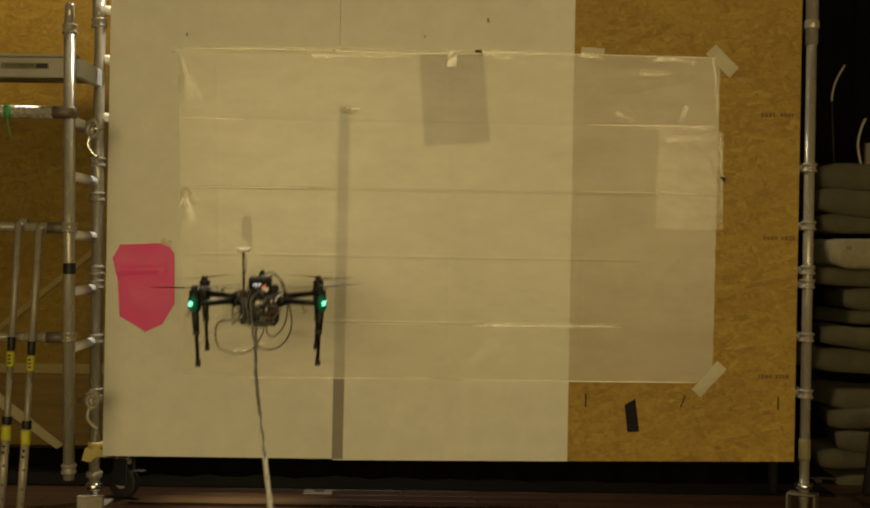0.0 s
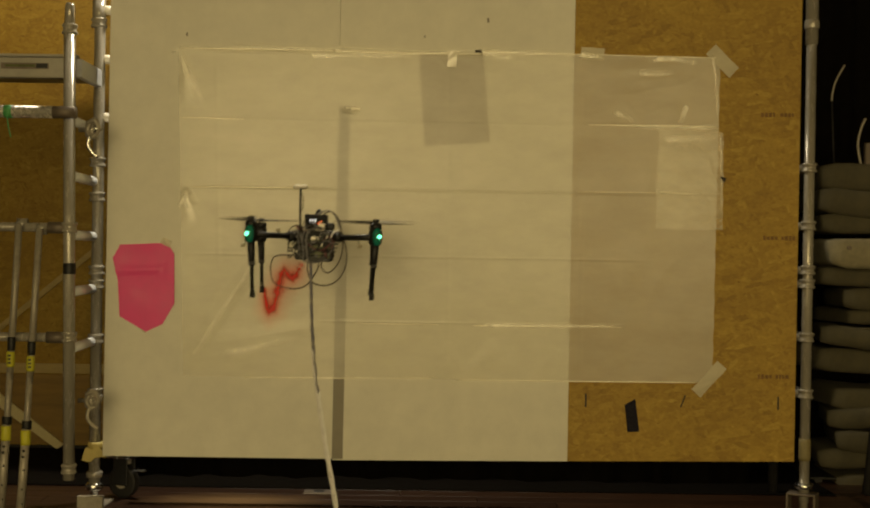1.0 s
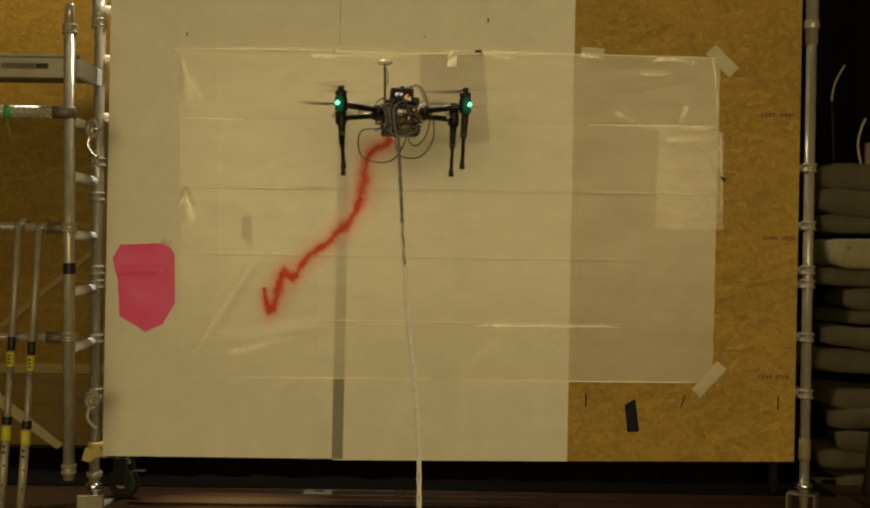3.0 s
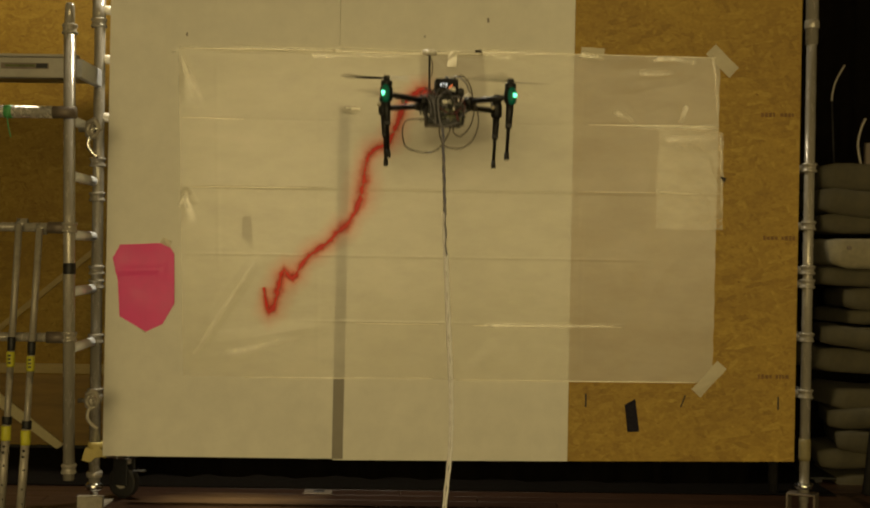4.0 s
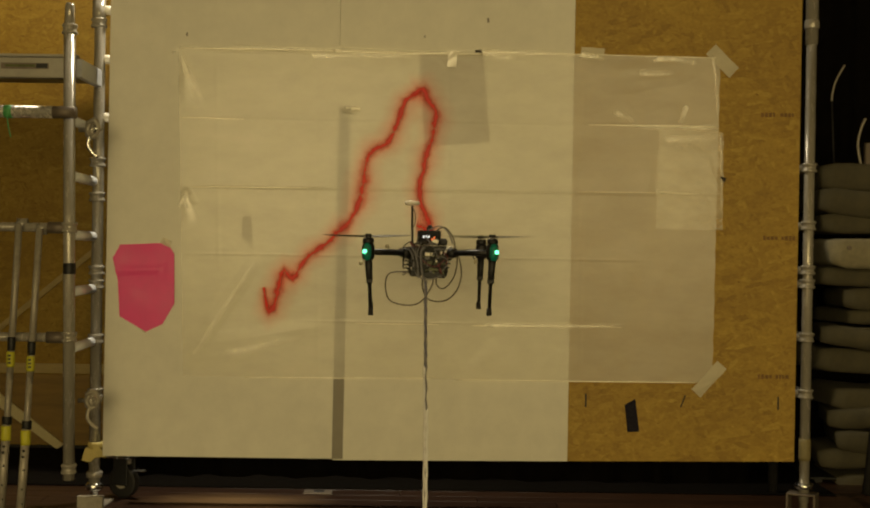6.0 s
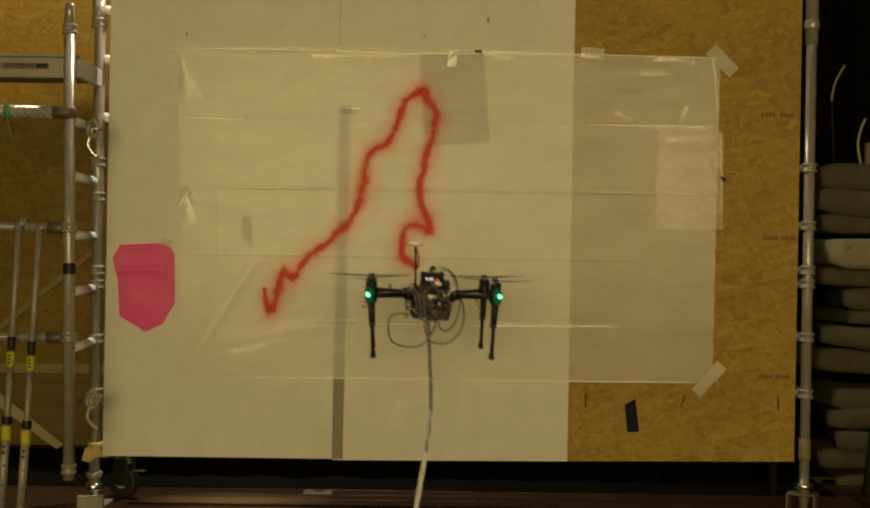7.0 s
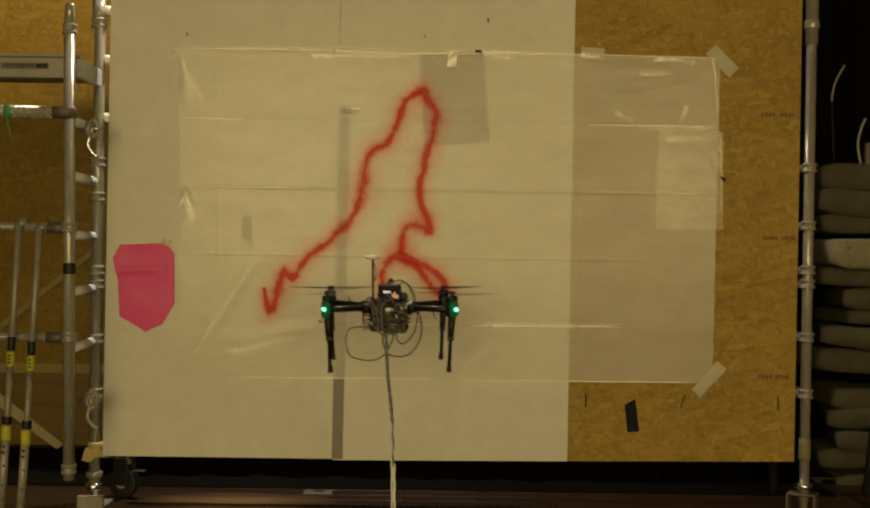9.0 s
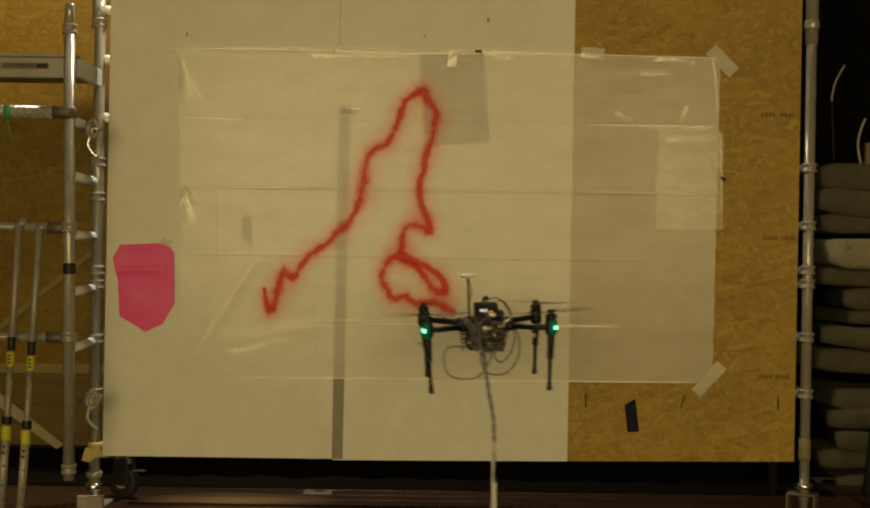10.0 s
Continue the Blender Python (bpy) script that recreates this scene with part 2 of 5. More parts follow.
M_CUSHION = plain("grey_upholstery", (0.084, 0.074, 0.044), 0.9, 0, 0.3, 30, 0.002)
M_PLASTER = plain("hall_plaster", (0.14, 0.12, 0.09), 0.85, 0, 0.2, 8)
M_BROWN_BOARD = plain("brown_board", (0.30, 0.185, 0.046), 0.6, 0, 0.5, 9, 0.001, (0.35, 1, 2.5))
M_PALE_STRIP = plain("pale_strip", (0.72, 0.62, 0.33), 0.65, 0, 0.12, 20, 0.001)
M_TIMBER = plain("pale_timber", (0.50, 0.38, 0.15), 0.7, 0, 0.2, 20, 0.001, (1, 1, 8))


def floorboards(name):
    m, nt, b = shader(name)
    grain = noise_tex(nt, coords(nt, (1.2, 26, 26)), 3.0, 6)
    info = nt.nodes.new("ShaderNodeObjectInfo")
    # a paler stretch painted in for light reaching the floor below the board
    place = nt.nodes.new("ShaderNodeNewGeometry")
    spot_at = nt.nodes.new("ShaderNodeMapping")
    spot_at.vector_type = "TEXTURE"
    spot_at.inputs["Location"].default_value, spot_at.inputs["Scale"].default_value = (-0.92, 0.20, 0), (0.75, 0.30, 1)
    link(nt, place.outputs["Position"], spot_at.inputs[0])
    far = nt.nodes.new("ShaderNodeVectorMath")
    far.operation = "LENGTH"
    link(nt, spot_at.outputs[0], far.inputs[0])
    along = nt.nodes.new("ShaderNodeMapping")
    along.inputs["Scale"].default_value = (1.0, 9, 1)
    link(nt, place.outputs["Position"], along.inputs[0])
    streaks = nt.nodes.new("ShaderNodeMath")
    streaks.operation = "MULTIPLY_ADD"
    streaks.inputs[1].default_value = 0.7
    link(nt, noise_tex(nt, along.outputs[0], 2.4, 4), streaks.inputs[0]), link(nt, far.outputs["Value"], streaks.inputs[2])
    floor_light = nt.nodes.new("ShaderNodeMixRGB")
    floor_light.inputs[2].default_value = (0.27, 0.165, 0.075, 1)
    link(nt, ramp(nt, streaks.outputs[0], [(0.45, (0.85,) * 3), (1.15, (0.0,) * 3)]), floor_light.inputs[0])
    link(nt, floor_light.outputs[0], b.inputs["Base Color"])
    lift = nt.nodes.new("ShaderNodeMath")
    lift.operation = "MULTIPLY_ADD"
    lift.inputs[1].default_value = 0.35
    link(nt, info.outputs["Random"], lift.inputs[0]), link(nt, grain, lift.inputs[2])
    link(nt, ramp(nt, lift.outputs[0], [(0.3, (0.014, 0.006, 0.003)), (0.95, (0.048, 0.021, 0.009))]), floor_light.inputs[1])
    link(nt, ramp(nt, grain, [(0.3, (0.28,) * 3), (0.7, (0.5,) * 3)]), b.inputs["Roughness"])
    bump(nt, grain, b, 0.3, 0.001)
    return m


M_FLOOR = floorboards("stained_floorboards")


# ------------------------------------------------------------------ mesh helpers
def part(name, bm, material, parent=None, label="", smooth=False):
    """Links a bmesh as one mesh object under a thing or a part."""
    me = bpy.data.meshes.new(name)
    bm.normal_update()
    bm.to_mesh(me)
    bm.free()
    me.materials.append(material)
    if smooth:
        for p in me.polygons:
            p.use_smooth = True
    ob = new(name, me)
    if parent:
        ob.parent = parent
    if label:
        ob["label"] = label
    return ob


def thing(name, label, category, group="", at=(0, 0, 0)):
    ob = new(name)
    ob.location = at
    ob.empty_display_size = 0.1
    return tagged(ob, label, category, group)


def box(x0, x1, y0, y1, z0, z1, bevel=0.0, seg=2, bm=None):
    bm = bm or bmesh.new()
    made = bmesh.ops.create_cube(bm, size=1.0, matrix=Matrix.Translation(((x0 + x1) / 2, (y0 + y1) / 2, (z0 + z1) / 2)) @ Matrix.Diagonal((x1 - x0, y1 - y0, z1 - z0, 1)))
    if bevel:
        edges = list({e for v in made["verts"] for e in v.link_edges})
        bmesh.ops.bevel(bm, geom=edges, offset=bevel, segments=seg, affect="EDGES", profile=0.5)
    return bm


def tube(pts, r, seg=10, bm=None, radii=None):
    """A round bar along a line of points, closed at both ends."""
    bm = bm or bmesh.new()
    pts = [Vector(p) for p in pts]
    up = Vector((0, 0, 1))
    rings = []
    side = None
    for i, p in enumerate(pts):
        d = (pts[min(i + 1, len(pts) - 1)] - pts[max(i - 1, 0)]).normalized()
        if side is None:
            side = d.orthogonal().normalized()
        side = (side - d * side.dot(d)).normalized()
        other = d.cross(side)
        rr = radii[i] if radii else r
        rings.append([bm.verts.new(p + (side * math.cos(a) + other * math.sin(a)) * rr) for a in [2 * math.pi * k / seg for k in range(seg)]])
    for a, b in zip(rings, rings[1:]):
        for k in range(seg):
            bm.faces.new((a[k], a[(k + 1) % seg], b[(k + 1) % seg], b[k]))
    bm.faces.new(rings[0][::-1])
    bm.faces.new(rings[-1])
    return bm


def bend(pts, steps=6):
    """A smooth line through points (Catmull-Rom)."""
    pts = [Vector(p) for p in pts]
    ext = [pts[0] * 2 - pts[1]] + pts + [pts[-1] * 2 - pts[-2]]
    out = []
    for a, b, c, d in zip(ext, ext[1:], ext[2:], ext[3:]):
        for k in range(steps):
            t = k / steps
            out.append(0.5 * ((2 * b) + (c - a) * t + (2 * a - 5 * b + 4 * c - d) * t * t + (3 * b - a - 3 * c + d) * t ** 3))
    return out + [pts[-1]]


def slab(corners, y0, y1, bm=None, bevel=0.0):
    """A flat upright plate with the outline (x, z) between two depths."""
    bm = bm or bmesh.new()
    front = [bm.verts.new((x, y0, z)) for x, z in corners]
    back = [bm.verts.new((x, y1, z)) for x, z in corners]
    bm.faces.new(front)
    bm.faces.new(back[::-1])
    n = len(corners)
    for k in range(n):
        bm.faces.new((front[k], back[k], back[(k + 1) % n], front[(k + 1) % n]))
    bmesh.ops.recalc_face_normals(bm, faces=bm.faces)
    if bevel:
        bmesh.ops.bevel(bm, geom=list(bm.edges), offset=bevel, segments=1, affect="EDGES")
    return bm


def ring(centre, r, thick, height, seg=20, bm=None):
    """A collar round an upright tube."""
    bm = bm or bmesh.new()
    x, y, z = centre
    prof = [(r, -height / 2), (r + thick * 0.7, -height / 2), (r + thick, -height / 3), (r + thick, height / 3), (r + thick * 0.7, height / 2), (r, height / 2)]
    loops = [[bm.verts.new((x + q * math.cos(2 * math.pi * k / seg), y + q * math.sin(2 * math.pi * k / seg), z + h)) for k in range(seg)] for q, h in prof]
    for a, b in zip(loops, loops[1:]):
        for k in range(seg):
            bm.faces.new((a[k], a[(k + 1) % seg], b[(k + 1) % seg], b[k]))
    return bm


def spool(centre, r, seg=20, thick=0.0115, height=0.044):
    """A welded rosette collar: two rounded flanges with a waist between them."""
    bm = bmesh.new()
    x, y, z = centre
    prof = [(0, -0.5), (0.55, -0.5), (0.95, -0.43), (1.0, -0.34), (0.9, -0.24), (0.55, -0.16), (0.5, 0.0), (0.55, 0.16), (0.9, 0.24), (1.0, 0.34), (0.95, 0.43), (0.55, 0.5), (0, 0.5)]
    loops = [[bm.verts.new((x + (r + q * thick) * math.cos(2 * math.pi * k / seg), y + (r + q * thick) * math.sin(2 * math.pi * k / seg), z + h * height)) for k in range(seg)] for q, h in prof]
    for a, b in zip(loops, loops[1:]):
        for k in range(seg):
            bm.faces.new((a[k], a[(k + 1) % seg], b[(k + 1) % seg], b[k]))
    return bm


# ------------------------------------------------------------------ hall
def hall():
    fl = part("floor", box(-6, 6, -14, 5, -0.3, -0.022), M_PLASTER)
    tagged(fl, "dark stained wooden floorboards of the hall", "floor", kind="structure")
    for name, b in (("wall_front", (-6, 6, 5, 5.2)), ("wall_rear", (-6, 6, -14.2, -14)), ("wall_west", (-6.2, -6, -14.2, 5.2)), ("wall_east", (6, 6.2, -14.2, 5.2))):
        tagged(part(name, box(b[0], b[1], b[2], b[3], -0.3, 6.2), M_PLASTER), "dim plastered wall of the hall", "wall", kind="structure")
    tagged(part("ceiling", box(-6.2, 6.2, -14.2, 5.2, 6.2, 6.4), M_PLASTER), "dim ceiling high over the hall", "ceiling", kind="structure")
    # unseen wall, added to keep part of the hall lamps off the lining
    tagged(part("shade_wall", box(-6, -2.22, -2.6, -2.5, 0.001, 6.2), M_PLASTER), "plain unseen wall added to shade the lining", "wall", kind="structure")
    # strand-board lining behind the scaffold
    lining = tagged(new("lining_wall"), "strand-board lining wall with timber battens behind the scaffold", "wall", kind="structure")
    for k in range(3):
        for z0, z1 in ((0.0, 2.74), (2.745, 5.4)):
            part("panel", box(-5.6 + 1.25 * k, -5.6 + 1.25 * k + 1.246, 1.6, 1.618, z0, z1, 0.002, 1), M_OSB_BACK, lining)
    for k in range(3):
        part("lower_board", box(-5.6 + 1.25 * k, -5.6 + 1.25 * k + 1.246, 1.588, 1.5965, 0.028, 0.437, 0.002, 1), M_BROWN_BOARD, lining, "dull brown board below the batten")
        # black strip, makes the foot of the lining darker
        part("kick_board", box(-5.6 + 1.25 * k, -5.6 + 1.25 * k + 1.246, 1.575, 1.5965, 0.0, 0.022, 0.003, 1), M_RUBBER, lining, "dark kick board")
    part("batten", box(-5.0, -1.5, 1.575, 1.6, 0.443, 0.498), M_TIMBER, lining, "pale timber batten")
    part("batten", slab([(-2.633, 0.412), (-2.146, 0.030), (-2.185, 0.004), (-2.651, 0.334)], 1.552, 1.566), M_PALE_STRIP, lining, "pale yellow slanting timber strip")
    part("batten", tube([(-2.726, 1.580, 0.542), (-1.990, 1.580, 1.162)], 0.022, 4), M_TIMBER, lining, "pale slanting timber batten")
    # black curtain behind the board and the seats
    bm = bmesh.new()
    n = 220
    low, high = [], []
    for k in range(n + 1):
        x = -1.62 + 6.0 * k / n
        y = 0.78 + 0.75 * min(1, max(0, (x - 1.62) / 0.4)) + 0.035 * math.sin(x * 21 + 1.3 * math.sin(x * 5)) + 0.015 * math.sin(x * 47)
        low.append(bm.verts.new((x, y, 0.003)))
        high.append(bm.verts.new((x, y + 0.02, 3.8)))
    for k in range(n):
        bm.faces.new((low[k], low[k + 1], high[k + 1], high[k]))
    bmesh.ops.solidify(bm, geom=bm.faces[:], thickness=0.003)
    tagged(part("curtain", bm, M_CURTAIN, smooth=True), "black cloth curtain hanging behind the board", "curtain")
    # steel plate let into the floor
    t = thing("floor_outlet", "small dull metal outlet plate on the floorboards", "floor outlet", at=(-0.553, 0.42, 0))
    part("plate", box(-0.07, 0.07, -0.045, 0.045, 0, 0.006, 0.002, 1), M_BROWNGREY, t)
    part("lid", box(-0.02, 0.03, -0.018, 0.018, 0.006, 0.010, 0.002, 1), M_BLACK, t)
    return fl


# ------------------------------------------------------------------ painted board wall
def painted_wall():
    t = thing("board_wall", "two off-white boards and a strand board fixed side by side on the scaffold", "board wall")
    TOP = 2.75
    lean = math.tan(radians(0.25))
    xs = [(-1.486, 1.144), (-0.447, 1.159), (0.615, 1.174), (1.641, 1.188)]
    z_eye = 1.17
    lows = [(-1.489, 0.237), (-0.433, 0.236), (0.605, 0.241), (1.627, 0.253)]

    def edge(k, z):
        return xs[k][0] + (z - z_eye) * lean

    def plate(a, b, y0, y1, gap, z0a, z0b):
        return slab([(edge(a, z0a) + gap, z0a), (edge(b, z0b) - gap, z0b), (edge(b, TOP) - gap, TOP), (edge(a, TOP) + gap, TOP)], y0, y1, bevel=0.001)

    part("white_panel", plate(0, 1, 0.0, 0.018, 0.0005, lows[0][1], lows[1][1] + 0.002), M_WHITE, t, "off-white painted board")
    part("white_panel", plate(1, 2, 0.0, 0.018, 0.0005, lows[1][1] - 0.004, lows[2][1]), M_WHITE, t, "off-white painted board")
    part("strand_panel", plate(2, 3, 0.005, 0.023, 0.0, lows[2][1], lows[3][1]), M_OSB, t, "bare strand board")
    # strip of grey tape over the joint
    z1, z0 = 1.836, lows[1][1] + 0.002
    a, b = -0.444, -0.393
    part("joint_tape", slab([(a - 0.01, z0), (b - 0.012, z0), (b + 0.001, z1), (a + 0.004, z1)], -0.0015, -0.0003), M_GREY_TAPE, t, "grey tape strip over the joint")
    # staples and stamps on the strand board
    for c in ((0.691, 0.518), (1.561, 0.517)):
        part("marker_dash", slab([(c[0] - 0.004, c[1] - 0.03), (c[0] + 0.004, c[1] - 0.03), (c[0] + 0.003, c[1] + 0.03), (c[0] - 0.004, c[1] + 0.03)], 0.003, 0.0049), M_BLACK_INK, t, "short black marker dash")
    c = (1.130, 0.519)
    part("marker_dash", slab([(c[0] - 0.013, c[1] - 0.027), (c[0] - 0.007, c[1] - 0.027), (c[0] + 0.014, c[1] + 0.027), (c[0] + 0.007, c[1] + 0.027)], 0.003, 0.0049), M_BLACK_INK, t, "short black marker dash")
    rng = random.Random(5)
    for cx, cz in ((1.465, 1.820), (1.483, 1.263), (1.467, 0.636)):
        x = cx
        bm = bmesh.new()
        for k in range(9):
            w = rng.uniform(0.009, 0.016)
            h = rng.uniform(0.014, 0.021)
            if k != 4:
                slab([(x, cz - h / 2), (x + w, cz - h / 2), (x + w, cz + h / 2), (x, cz + h / 2)], 0.0032, 0.0048, bm)
            x += w + 0.004
        part("stamp", bm, M_INK, t, "faint brown printed stamp")
    # knots and scuffs on the white boards
    for cx, cz, r in ((0.226, 2.229, 0.012), (-0.059, 2.152, 0.006), (-1.134, 2.147, 0.010)):
        bm = bmesh.new()
        pts = [(cx + r * 0.5 * math.cos(q) + rng.uniform(-1, 1) * r * 0.2, cz + r * math.sin(q)) for q in [k * math.pi / 4 for k in range(8)]]
        part("scuff", slab(pts, -0.001, -0.0003, bm), M_GREY_TAPE, t, "small grey scuff mark")
    return t


def crumpled(corners, nx, nz, y, creases, amp, seed, rag=0.0, rucks=(), folds=()):
    """A thin sheet over four (x, z) corners (bl, br, tr, tl), with fold ridges, soft waves and a lifted rim."""
    bm = bmesh.new()
    (ax, az), (bx, bz), (cx, cz), (dx, dz) = corners
    grid = []
    for j in range(nz + 1):
        v = j / nz
        row = []
        for i in range(nx + 1):
            u = i / nx
            x = (ax * (1 - u) + bx * u) * (1 - v) + (dx * (1 - u) + cx * u) * v
            z = (az * (1 - u) + bz * u) * (1 - v) + (dz * (1 - u) + cz * u) * v
            h = amp * (1 + noise.noise((x * 2.4 + seed, z * 2.4, 0)) + 0.35 * noise.noise((x * 9 + seed, z * 7, 3)))
            for kind, at, w, height, lo, hi in creases:
                s, along = (v, u) if kind == "h" else (u, v) if kind == "v" else ((u + v) if kind == "d" else (u - v), u)
                if lo <= along <= hi:
                    fade = min(1, (along - lo) * 12, (hi - along) * 12)
                    h += height * fade * max(0, 1 - abs(s - at) / w)
            for cu, cv, ru, rv, height, turn, fine in rucks:
                m = 1 - ((u - cu) / ru) ** 2 - ((v - cv) / rv) ** 2
                if m > 0:
                    c, sn = math.cos(radians(turn)), math.sin(radians(turn))
                    a, b = x * c + z * sn, z * c - x * sn
                    h += height * m * max(0, 1 - abs(noise.noise((a * fine * 0.35, b * fine, seed + cu * 9))) / 0.22) ** 1.3
            for u0, v0, u1, v1, w, height in folds:
                du, dv = (u1 - u0) * 2.45, (v1 - v0) * 1.46
                pu, pv = (u - u0) * 2.45, (v - v0) * 1.46
                f = (pu * du + pv * dv) / (du * du + dv * dv)
                if 0 < f < 1:
                    off = abs(pu * dv - pv * du) / math.hypot(du, dv) + 0.003 * noise.noise((u * 30, v * 30, w))
                    h += height * min(1, f * 4, (1 - f) * 4) * max(0, 1 - off / w)
            edge = min(u, 1 - u, v, 1 - v)
            if rag and edge < 1e-6:
                x += rag * noise.noise((z * 18, seed, 1))
                z += rag * noise.noise((x * 18, seed, 2))
            row.append(bm.verts.new((x, y - h, z)))
        grid.append(row)
    for j in range(nz):
        for i in range(nx):
            bm.faces.new((grid[j][i], grid[j][i + 1], grid[j + 1][i + 1], grid[j + 1][i]))
    return bm


def flat_highlight(bm):
    """Flattens a highlight roll nearly to the sheet, so more of it catches light."""
    front = min(v.co.y for v in bm.verts)
    for v in bm.verts:
        v.co.y = front + (v.co.y - front) * 0.3
    return bm


def sheets_and_tape():
    t = thing("plastic_sheet", "thin milky plastic sheet with fold creases taped over the boards", "plastic sheet")
    creases = [("h", 0.785, 0.0045, 0.0008, 0, 0.16), ("h", 0.782, 0.0045, 0.0005, 0.1, 0.75), ("h", 0.788, 0.0045, 0.0010, 0.7, 1), ("h", 0.575, 0.0045, 0.0028, 0.0, 0.32), ("h", 0.575, 0.0045, 0.0012, 0.3, 0.98),
               ("h", 0.372, 0.005, 0.0008, 0, 0.9), ("h", 0.172, 0.0045, 0.0008, 0.2, 0.6), ("h", 0.172, 0.0045, 0.0026, 0.56, 0.84),
               ("v", 0.07, 0.005, 0.0008, 0.3, 1), ("v", 0.255, 0.004, 0.0006, 0, 1), ("v", 0.50, 0.004, 0.0006, 0, 1), ("v", 0.75, 0.004, 0.0010, 0, 1), ("v", 0.012, 0.012, 0.006, 0.82, 0.98), ("v", 0.012, 0.012, 0.006, 0.47, 0.60),
               ("h", 0.988, 0.006, 0.002, 0.02, 0.62)]
    rucks = [(0.90, 0.88, 0.11, 0.13, 0.0011, 35, 9), (0.86, 0.38, 0.09, 0.2, 0.0016, 70, 7), (0.10, 0.22, 0.18, 0.24, 0.0009, 52, 6), (0.47, 0.965, 0.22, 0.05, 0.0010, -8, 12), (0.6, 0.06, 0.14, 0.07, 0.002, 80, 9)]
    folds = [(0.147, 0.37, 0.012, 0.05, 0.040, 0.0045), (0.29, 0.165, 0.02, 0.09, 0.050, 0.0016), (0.22, 0.12, 0.01, 0.045, 0.05, 0.0014), (0.004, 0.965, 0.040, 0.83, 0.016, 0.003), (0.0, 0.525, 0.016, 0.565, 0.016, 0.007), (0.006, 0.57, 0.03, 0.52, 0.02, 0.004),
             (0.79, 0.955, 0.93, 0.968, 0.035, 0.0012), (0.82, 0.915, 0.94, 0.94, 0.035, 0.0010), (0.825, 0.86, 0.86, 0.78, 0.020, 0.0012), (0.935, 0.86, 0.912, 0.78, 0.020, 0.0012), (0.91, 0.92, 0.85, 0.80, 0.06, 0.0014), (0.875, 0.67, 0.872, 0.57, 0.020, 0.0019), (0.87, 0.77, 0.96, 0.61, 0.06, 0.0022), (0.995, 0.99, 0.985, 0.80, 0.012, 0.0017),
             (0.862, 0.43, 0.84, 0.30, 0.05, 0.0019), (0.30, 0.815, 0.33, 0.807, 0.012, 0.0039)]
    film = part("film", crumpled([(-1.130, 0.605), (1.259, 0.606), (1.276, 2.075), (-1.171, 2.091)], 300, 400, -0.003, creases, 0.0022, 1.7, 0.003, rucks, folds), M_FILM, t, smooth=True)
    film.visible_shadow = False
    # rolled edges, their glossy shine put into a paler colour
    for pts, r in (([(-1.159, -0.012, 2.084), (-0.773, -0.012, 2.082), (-0.373, -0.012, 2.080), (0.202, -0.012, 2.076)], 0.0024), ([(-0.470, -0.014, 2.079), (-0.335, -0.014, 2.076), (-0.223, -0.014, 2.072), (-0.073, -0.014, 2.072), (0.197, -0.014, 2.076)], 0.0046), ([(-0.387, -0.018, 1.8175), (-0.368, -0.0185, 1.8185), (-0.346, -0.018, 1.8175)], 0.0050), ([(0.202, -0.012, 2.083), (0.628, -0.012, 2.079), (1.253, -0.012, 2.071)], 0.0018),
                   ([(-0.853, -0.007, 0.602), (-0.453, -0.007, 0.603), (-0.002, -0.007, 0.609)], 0.002), ([(0.103, -0.007, 0.603), (0.549, -0.007, 0.604), (1.187, -0.007, 0.606)], 0.002)):
        hem = part("hem", flat_highlight(tube(bend(pts, 10), r * 1.25, 12)), M_FILM_HIGHLIGHT, t, "rolled edge of the sheet with its shine painted pale", smooth=True)
        hem.visible_shadow = False
    # highlights on the fold lines, painted pale, standing proud of the sheet
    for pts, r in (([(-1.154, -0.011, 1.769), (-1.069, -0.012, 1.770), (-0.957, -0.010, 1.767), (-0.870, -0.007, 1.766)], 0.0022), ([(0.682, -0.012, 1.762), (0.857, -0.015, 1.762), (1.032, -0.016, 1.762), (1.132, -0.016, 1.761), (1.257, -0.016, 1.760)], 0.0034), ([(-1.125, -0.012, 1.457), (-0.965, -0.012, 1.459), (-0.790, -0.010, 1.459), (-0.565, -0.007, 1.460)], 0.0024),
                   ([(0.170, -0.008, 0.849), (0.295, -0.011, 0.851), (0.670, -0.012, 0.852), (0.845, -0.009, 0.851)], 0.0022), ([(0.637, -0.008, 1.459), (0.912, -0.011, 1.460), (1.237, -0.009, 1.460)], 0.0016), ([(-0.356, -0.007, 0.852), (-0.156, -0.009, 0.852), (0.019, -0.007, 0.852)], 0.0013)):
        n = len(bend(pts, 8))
        fold = part("fold_highlight", flat_highlight(tube(bend(pts, 8), r, 12, None, [1.3 * r * (0.25 + 0.75 * math.sin(math.pi * (0.06 + 0.88 * k / (n - 1)))) for k in range(n)])), M_FILM_HIGHLIGHT, t, "painted highlight along a fold of the sheet", smooth=True)
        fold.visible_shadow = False
